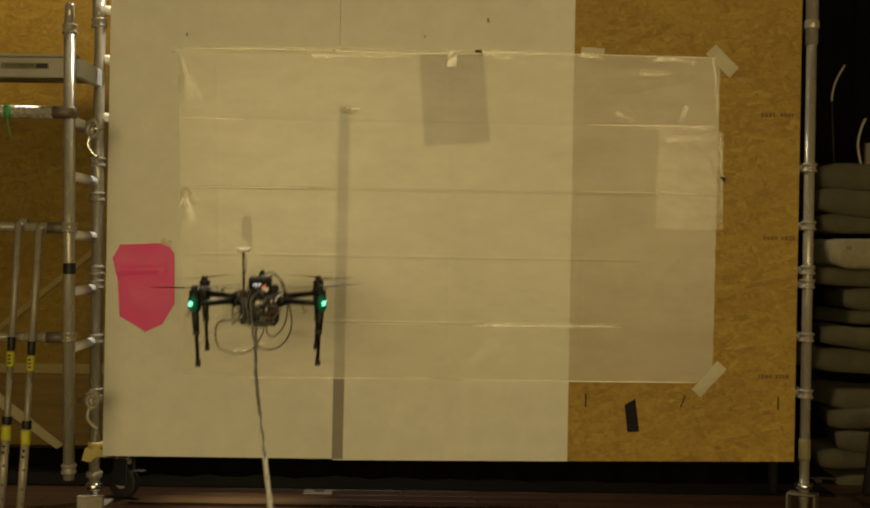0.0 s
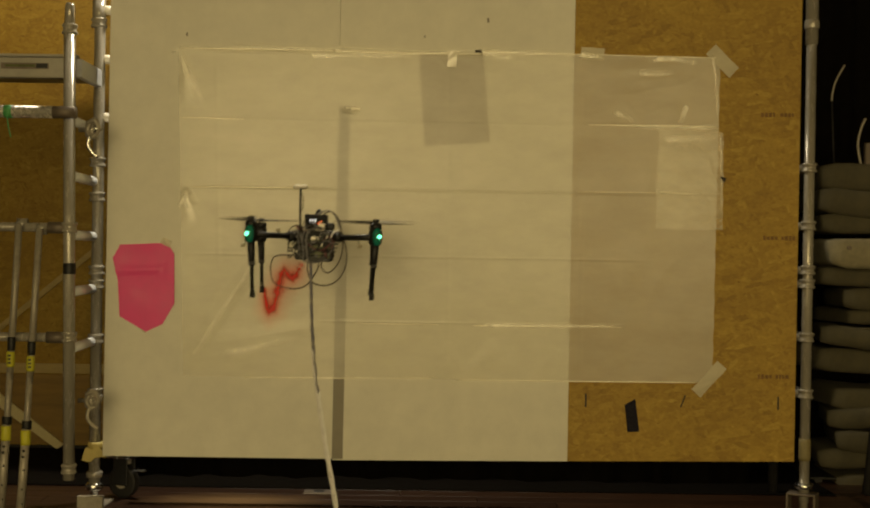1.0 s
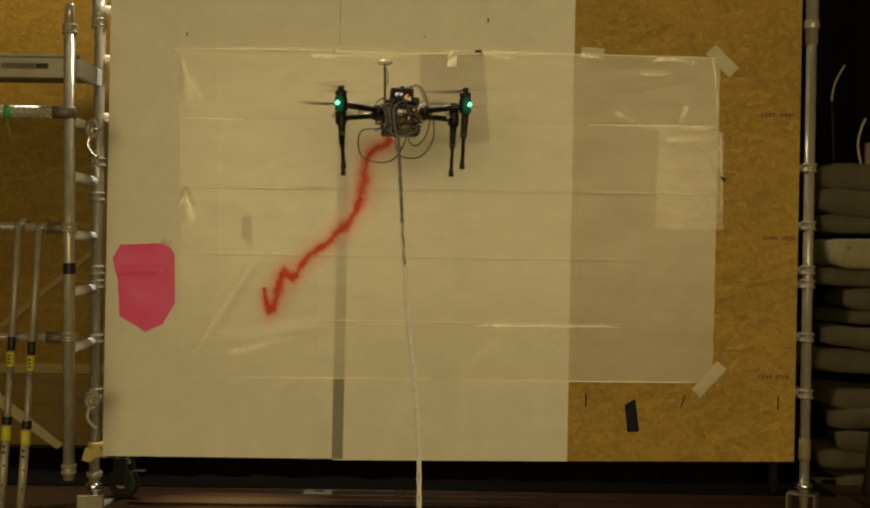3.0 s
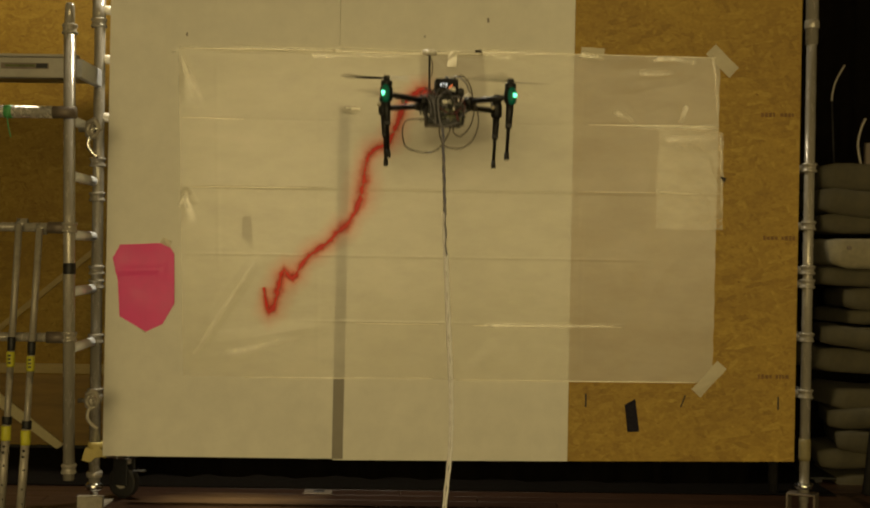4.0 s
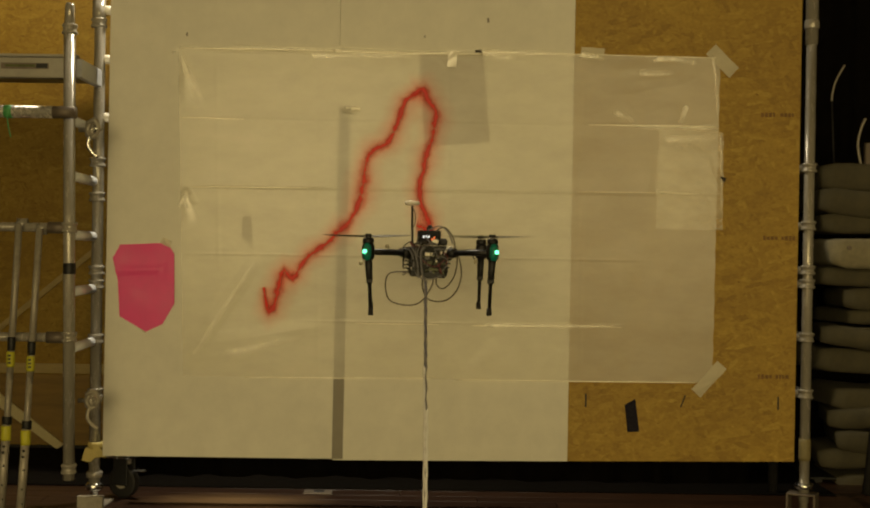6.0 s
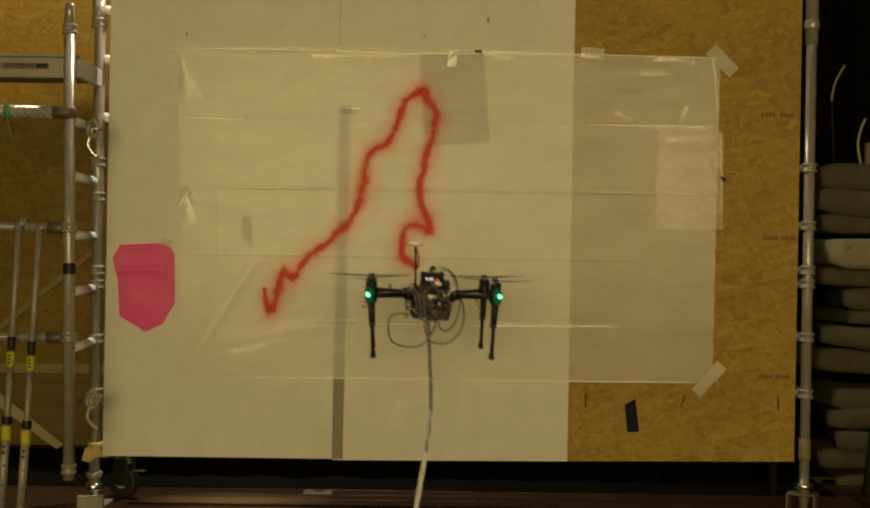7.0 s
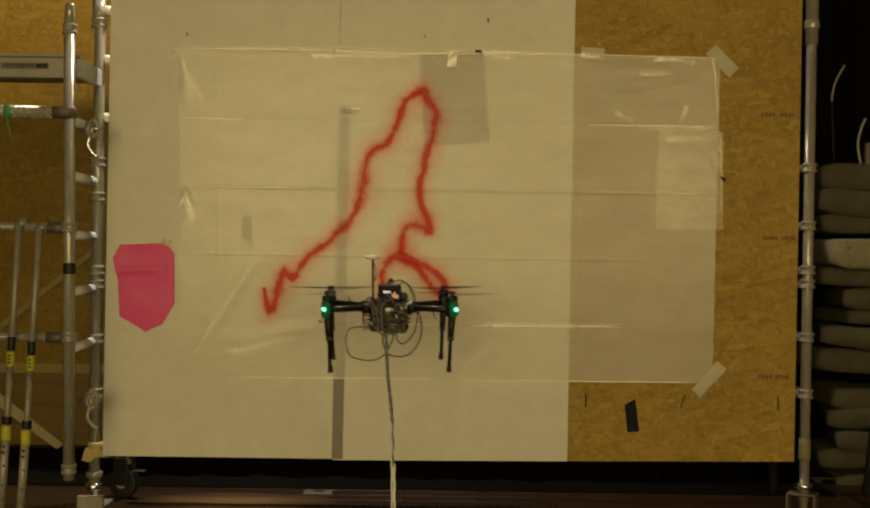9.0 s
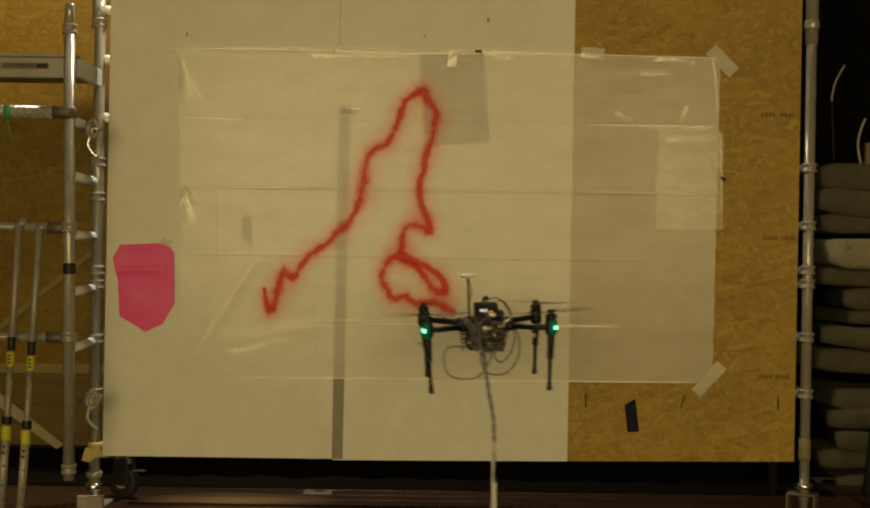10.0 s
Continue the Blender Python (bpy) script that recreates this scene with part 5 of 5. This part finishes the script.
CURL = [
    (5.85, -0.049, 1.284),
    (5.93, -0.069, 1.294),
    (6.05, -0.099, 1.299),
    (6.16, -0.129, 1.288),
    (6.27, -0.144, 1.263),
    (6.45, -0.148, 1.213),
    (6.72, -0.150, 1.163),
    (6.87, -0.109, 1.131),
    (7.04, -0.066, 1.092),
    (7.20, -0.033, 1.047),
    (7.33, -0.008, 1.015),
    (7.46, 0.025, 0.995),
    (7.55, 0.052, 0.996),
    (7.63, 0.047, 1.033),
    (7.74, 0.021, 1.073),
    (7.85, -0.022, 1.102),
    (8.05, -0.079, 1.131),
    (8.25, -0.140, 1.158),
    (8.36, -0.180, 1.157),
    (8.44, -0.205, 1.142),
    (8.54, -0.224, 1.112),
    (8.65, -0.239, 1.074),
    (8.75, -0.233, 1.037),
    (8.86, -0.210, 1.007),
    (8.95, -0.200, 0.975),
    (9.01, -0.170, 0.968),
    (9.08, -0.137, 0.981),
    (9.15, -0.107, 0.958),
    (9.26, -0.077, 0.946),
    (9.42, -0.032, 0.952),
    (9.55, 0.006, 0.953),
    (9.71, 0.043, 0.933),
    (9.87, 0.081, 0.911),
    (10.00, 0.114, 0.897),
]


def spray_line():
    """The red line in short pieces, side by side along its course, each with its centre as origin and the second at which it lands."""
    t = thing("spray_line", "wandering red spray paint line with misty edges on plastic sheet", "paint line")
    pts = [Vector(p) for p in RISE + FALL + CURL]
    line = bend(pts, 14)
    step, half = 0.019, 0.090
    run, acc = [line[0]], 0.0
    for a, b in zip(line, line[1:]):
        acc += math.hypot(b.y - a.y, b.z - a.z)
        if acc >= step:
            run.append(b)
            acc = 0.0
    n = len(run)
    wide = []
    for k in range(n):
        d = run[min(k + 1, n - 1)] - run[max(k - 1, 0)]
        wide.append(Vector((-d.z, d.y)).normalized())
    inner = []
    for k in range(n):
        p, q, r = run[max(k - 1, 0)], run[k], run[min(k + 1, n - 1)]
        cross = (q.y - p.y) * (r.z - q.z) - (q.z - p.z) * (r.y - q.y)
        bent = cross / max(1e-9, math.hypot(q.y - p.y, q.z - p.z) * math.hypot(r.y - q.y, r.z - q.z))
        inner.append((math.copysign(1, bent), 0.8 * step / max(1e-4, abs(bent))))
    pieces = []
    for k in range(n - 1):
        a, b = run[k], run[k + 1]
        c = (a + b) / 2
        me = bpy.data.meshes.new("paint_dab")
        verts, faces, uvs = [], [], []
        across = (-1.0, -0.5, 0.0, 0.5, 1.0)
        for p, w, (turn, room) in ((a, wide[k], inner[k]), (b, wide[k + 1], inner[k + 1])):
            for q in across:
                h = half * min(1, 0.45 + 0.09 * (k + (p is b))) * (0.95 + 0.35 * noise.noise((p.y * 11, p.z * 11, 4)))
                cut = min(1, room / h) if q * turn > 0 else 1
                verts.append((p.y + w.x * h * q * cut - c.y, 0.0, p.z + w.y * h * q * cut - c.z))
                uvs.append((q * cut, 0.0))
        for q in range(4):
            faces.append((q, q + 1, q + 6, q + 5))
        me.from_pydata(verts, [], faces)
        layer = me.uv_layers.new(name="across")
        for lp in me.loops:
            layer.data[lp.index].uv = uvs[lp.vertex_index]
        me.materials.append(M_PAINT)
        ob = new("paint_dab", me)
        ob.parent = t
        pieces.append((ob, Vector((c.y, -0.0125 - 0.00002 * k, c.z)), c.x, Vector((wide[k].x, 0, wide[k].y))))
    return t, pieces


hall()
painted_wall()
sheets_and_tape()
scaffold_left()
deck()
prop_pole()
floor_shade()
scaffold_right()
caster()
seat_stack()
DRONE, PROPS = drone()
TETHER, CORDS, CORD_STEP = tether()
LINE, DABS = spray_line()


# floorboards, each one a piece of the floor
def boards():
    fl = bpy.data.objects["floor"]
    me = bpy.data.meshes.new("floorboard")
    bm = box(0, 2.396, 0, 0.1165, -0.022, 0.0, 0.0015, 1)
    bm.to_mesh(me)
    bm.free()
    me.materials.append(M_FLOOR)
    for j in range(30):
        for i in range(4):
            ob = new("floorboard", me)
            ob.parent = fl
            ob.location = (-4.8 + 2.4 * i + (j * 0.83) % 1.2 - 0.6, -1.4 + 0.1185 * j, 0)
    me2 = bpy.data.meshes.new("floorboard")
    bm = box(-6, 6, -14, -1.405, -0.022, 0.0)
    bm.to_mesh(me2)
    bm.free()
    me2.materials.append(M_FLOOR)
    ob = new("floor_field", me2)
    ob.parent = fl


boards()

# ------------------------------------------------------------------ flight
FLIGHT = [
    (0.00, pose(-0.676, -0.767, 0.993, 3.0, -0.8, 6.5)),
    (0.20, pose(-0.633, -0.766, 1.074, 2.4, -1.3, 5.8)),
    (0.30, pose(-0.622, -0.766, 1.081, 2.1, -0.8, 5.4)),
    (0.50, pose(-0.583, -0.766, 1.117, 1.5, 0.3, 4.7)),
    (0.70, pose(-0.539, -0.766, 1.172, 1.1, -0.8, 4.3)),
    (1.00, pose(-0.463, -0.766, 1.235, 0.5, 0.7, 3.7)),
    (1.20, pose(-0.418, -0.766, 1.279, 0.4, -0.6, 3.8)),
    (1.30, pose(-0.406, -0.766, 1.301, 0.3, -0.3, 3.9)),
    (1.50, pose(-0.358, -0.766, 1.359, 0.2, -0.5, 4.0)),
    (1.70, pose(-0.333, -0.766, 1.412, 0.2, -0.6, 4.1)),
    (1.80, pose(-0.313, -0.766, 1.451, 0.1, -0.6, 4.1)),
    (2.00, pose(-0.302, -0.766, 1.514, 0.0, -0.4, 4.2)),
    (2.20, pose(-0.297, -0.766, 1.587, 0.0, -0.6, 4.5)),
    (2.30, pose(-0.279, -0.766, 1.611, 0.0, -0.3, 4.7)),
    (2.50, pose(-0.245, -0.766, 1.647, 0.1, 0.3, 5.0)),
    (2.70, pose(-0.201, -0.766, 1.679, 0.1, -0.3, 4.8)),
    (3.80, pose(0.009, -0.766, 1.810, 0.2, -1.0, 3.7)),
    (4.00, pose(0.028, -0.765, 1.758, 0.2, 0.1, 3.5)),
    (4.20, pose(0.029, -0.765, 1.682, 0.3, -0.6, 3.3)),
    (4.30, pose(0.028, -0.765, 1.644, 0.3, -0.6, 3.2)),
    (4.50, pose(0.016, -0.765, 1.579, 0.3, -0.2, 3.0)),
    (4.70, pose(-0.002, -0.765, 1.501, 0.3, -0.6, 3.0)),
    (4.80, pose(-0.015, -0.765, 1.466, 0.3, -0.6, 3.0)),
    (5.00, pose(-0.027, -0.765, 1.406, 0.4, 0.2, 3.0)),
    (5.20, pose(-0.038, -0.765, 1.337, 0.4, -0.6, 3.0)),
    (5.30, pose(-0.035, -0.765, 1.309, 0.4, -0.6, 3.0)),
    (5.50, pose(-0.015, -0.765, 1.242, 0.4, -1.0, 3.0)),
    (5.70, pose(-0.014, -0.765, 1.212, 0.4, -0.6, 3.0)),
    (6.80, pose(-0.067, -0.765, 1.092, 0.6, 0.2, 2.9)),
    (6.90, pose(-0.042, -0.765, 1.053, 0.6, -0.1, 2.9)),
    (7.00, pose(-0.015, -0.765, 1.020, 0.6, 0.2, 2.9)),
    (7.20, pose(0.049, -0.765, 0.971, 0.6, -2.5, 2.9)),
    (7.30, pose(0.065, -0.765, 0.968, 0.7, -2.2, 2.9)),
    (7.50, pose(0.059, -0.765, 0.977, 0.7, -1.5, 3.0)),
    (7.70, pose(0.027, -0.765, 1.032, 0.7, -2.0, 3.0)),
    (7.80, pose(0.011, -0.765, 1.062, 0.8, -2.0, 3.0)),
    (8.00, pose(-0.041, -0.765, 1.105, 0.8, -1.0, 3.0)),
    (8.20, pose(-0.113, -0.765, 1.131, 0.8, 0.6, 3.6)),
    (8.30, pose(-0.153, -0.766, 1.123, 0.9, 1.1, 3.8)),
    (8.50, pose(-0.203, -0.766, 1.071, 0.9, 0.8, 4.4)),
    (8.70, pose(-0.230, -0.766, 1.031, 0.9, 1.4, 4.0)),
    (8.80, pose(-0.223, -0.766, 1.010, 1.0, 2.1, 3.9)),
    (9.00, pose(-0.177, -0.765, 0.969, 1.0, -0.7, 3.5)),
    (9.20, pose(-0.125, -0.765, 0.956, 1.2, -1.0, 3.1)),
    (9.30, pose(-0.089, -0.765, 0.947, 1.3, -1.5, 3.0)),
    (9.50, pose(-0.016, -0.765, 0.944, 1.5, 2.6, 2.6)),
    (9.70, pose(0.076, -0.765, 0.934, 1.7, 1.1, 2.4)),
    (9.80, pose(0.111, -0.765, 0.924, 1.8, 2.3, 2.4)),
    (10.00, pose(0.195, -0.765, 0.906, 2.0, -2.1, 2.2)),
]

# where the hanging supply line passes at half a metre and at knee height: seconds, x, x
TRAIL = [
    (0.0, -0.644, -0.600),
    (0.3, -0.568, -0.487),
    (0.6, -0.520, -0.474),
    (1.0, -0.415, -0.355),
    (1.3, -0.344, -0.301),
    (1.6, -0.274, -0.228),
    (2.0, -0.217, -0.195),
    (2.5, -0.157, -0.148),
    (2.7, -0.101, -0.080),
    (3.8, 0.065, 0.046),
    (4.2, 0.075, 0.050),
    (4.6, 0.040, 0.028),
    (5.0, 0.002, 0.028),
    (5.5, -0.006, -0.001),
    (5.7, -0.002, 0.013),
    (6.8, -0.087, -0.125),
    (7.0, -0.010, -0.057),
    (7.2, 0.069, 0.013),
    (7.4, 0.117, 0.094),
    (7.5, 0.092, 0.077),
    (7.6, 0.046, 0.034),
    (7.8, 0.059, 0.057),
    (8.0, 0.007, 0.024),
    (8.2, -0.081, -0.057),
    (8.4, -0.141, -0.140),
    (8.6, -0.197, -0.150),
    (9.0, -0.151, -0.142),
    (9.2, -0.120, -0.142),
    (9.5, -0.008, -0.003),
    (9.8, 0.117, 0.133),
    (10.0, 0.229, 0.232),
]


def glide(t, column):
    return float(np.interp(t, [r[0] for r in TRAIL], [r[column] for r in TRAIL]))


def drone_at(t):
    """The drone's pose between two rows of its flight, smoothly."""
    rows = FLIGHT
    k = max(0, min(len(rows) - 2, sum(1 for r in rows if r[0] <= t) - 1))
    (t0, a), (t1, b) = rows[k], rows[k + 1]
    f = (t - t0) / (t1 - t0)
    p0, p1 = a.translation, b.translation
    m0 = (p1 - rows[max(0, k - 1)][1].translation) / (t1 - rows[max(0, k - 1)][0])
    m1 = (rows[min(len(rows) - 1, k + 2)][1].translation - p0) / (rows[min(len(rows) - 1, k + 2)][0] - t0)
    h = t1 - t0
    p = p0 * (2 * f ** 3 - 3 * f ** 2 + 1) + m0 * h * (f ** 3 - 2 * f ** 2 + f) + p1 * (3 * f ** 2 - 2 * f ** 3) + m1 * h * (f ** 3 - f ** 2)
    q = a.to_quaternion().slerp(b.to_quaternion(), f)
    return Matrix.LocRotScale(p, q, None)


def motions():
    ticks = [k / 10 for k in range(101)]
    poses = {k: drone_at(k / 10) for k in range(101)}
    walk(DRONE, [(k / 10, poses[k]) for k in range(101)])
    for n, (p, at, way) in enumerate(PROPS):
        walk(p, [(k / 30, pose(at.x, at.y, at.z, 0, 0, 40 * n + way * 87 * k)) for k in range(301)])
    # supply line: down from the drone in a slack curve, then along the floor towards the viewer
    rows = [[] for _ in CORDS]
    for k in ticks:
        m = poses[round(k * 10)]
        a = m @ Vector((-0.012, -0.118, -0.112))
        mx, bx = glide(k, 1), glide(k, 2)
        mid, foot = Vector((mx, -0.93, 0.543)), Vector((bx, -0.95, 0.225))
        low = Vector((bx + 0.5 * (bx - mx), -1.0, 0.005))
        upper = a.lerp(mid, 0.5) + Vector((0.10 * (a.x - mx) + 0.12 * (mx - bx), 0, 0))
        line = bend([a, upper, mid, foot], 12)
        line += [low + Vector((0, -0.01, 0.06)), low + Vector((0, -0.05, 0.012)), low + Vector((0.02, -0.12, 0.0095)), low + Vector((0.1, -4.0, 0.0095))]
        run = [0.0]
        for p, q in zip(line, line[1:]):
            run.append(run[-1] + (q - p).length)

        def along(d):
            i = max(0, min(len(run) - 2, int(np.searchsorted(run, d)) - 1))
            return line[i].lerp(line[i + 1], (d - run[i]) / (run[i + 1] - run[i]))

        for n, r in enumerate(rows):
            p, q = along(CORD_STEP * n), along(CORD_STEP * (n + 1))
            d = (q - p).normalized()
            side = Vector((1, 0, 0))
            side = (side - d * side.dot(d)).normalized()
            z = -d
            turn = Matrix((side, z.cross(side), z)).transposed().to_4x4()
            r.append((k, Matrix.Translation(p) @ turn))
    for ob, r in zip(CORDS, rows):
        walk(ob, r)
    # paint: carried inside the drone, folded slantwise into its hull, thrown onto the sheet at its second
    for ob, place, t, w in DABS:
        slant = max((Vector((a * 0.56, b * 0.69, c * 0.45)) for a in (-1, 1) for b in (-1, 1) for c in (-1, 1)), key=w.dot)
        stow = Matrix.Translation((0, 0, -0.036)) @ w.rotation_difference(slant).to_matrix().to_4x4()

        def inside(s):
            return drone_at(s) @ stow

        f = max(1, round(t * 30))
        r = [(k / 10, inside(k / 10)) for k in range(101) if k * 3 < f - 1]
        r.append(((f - 1) / 30, inside((f - 1) / 30)))
        if f < 300:
            r.append((f / 30, Matrix.Translation(place)))
        r.append((10.0, Matrix.Translation(place)))
        walk(ob, r)


motions()
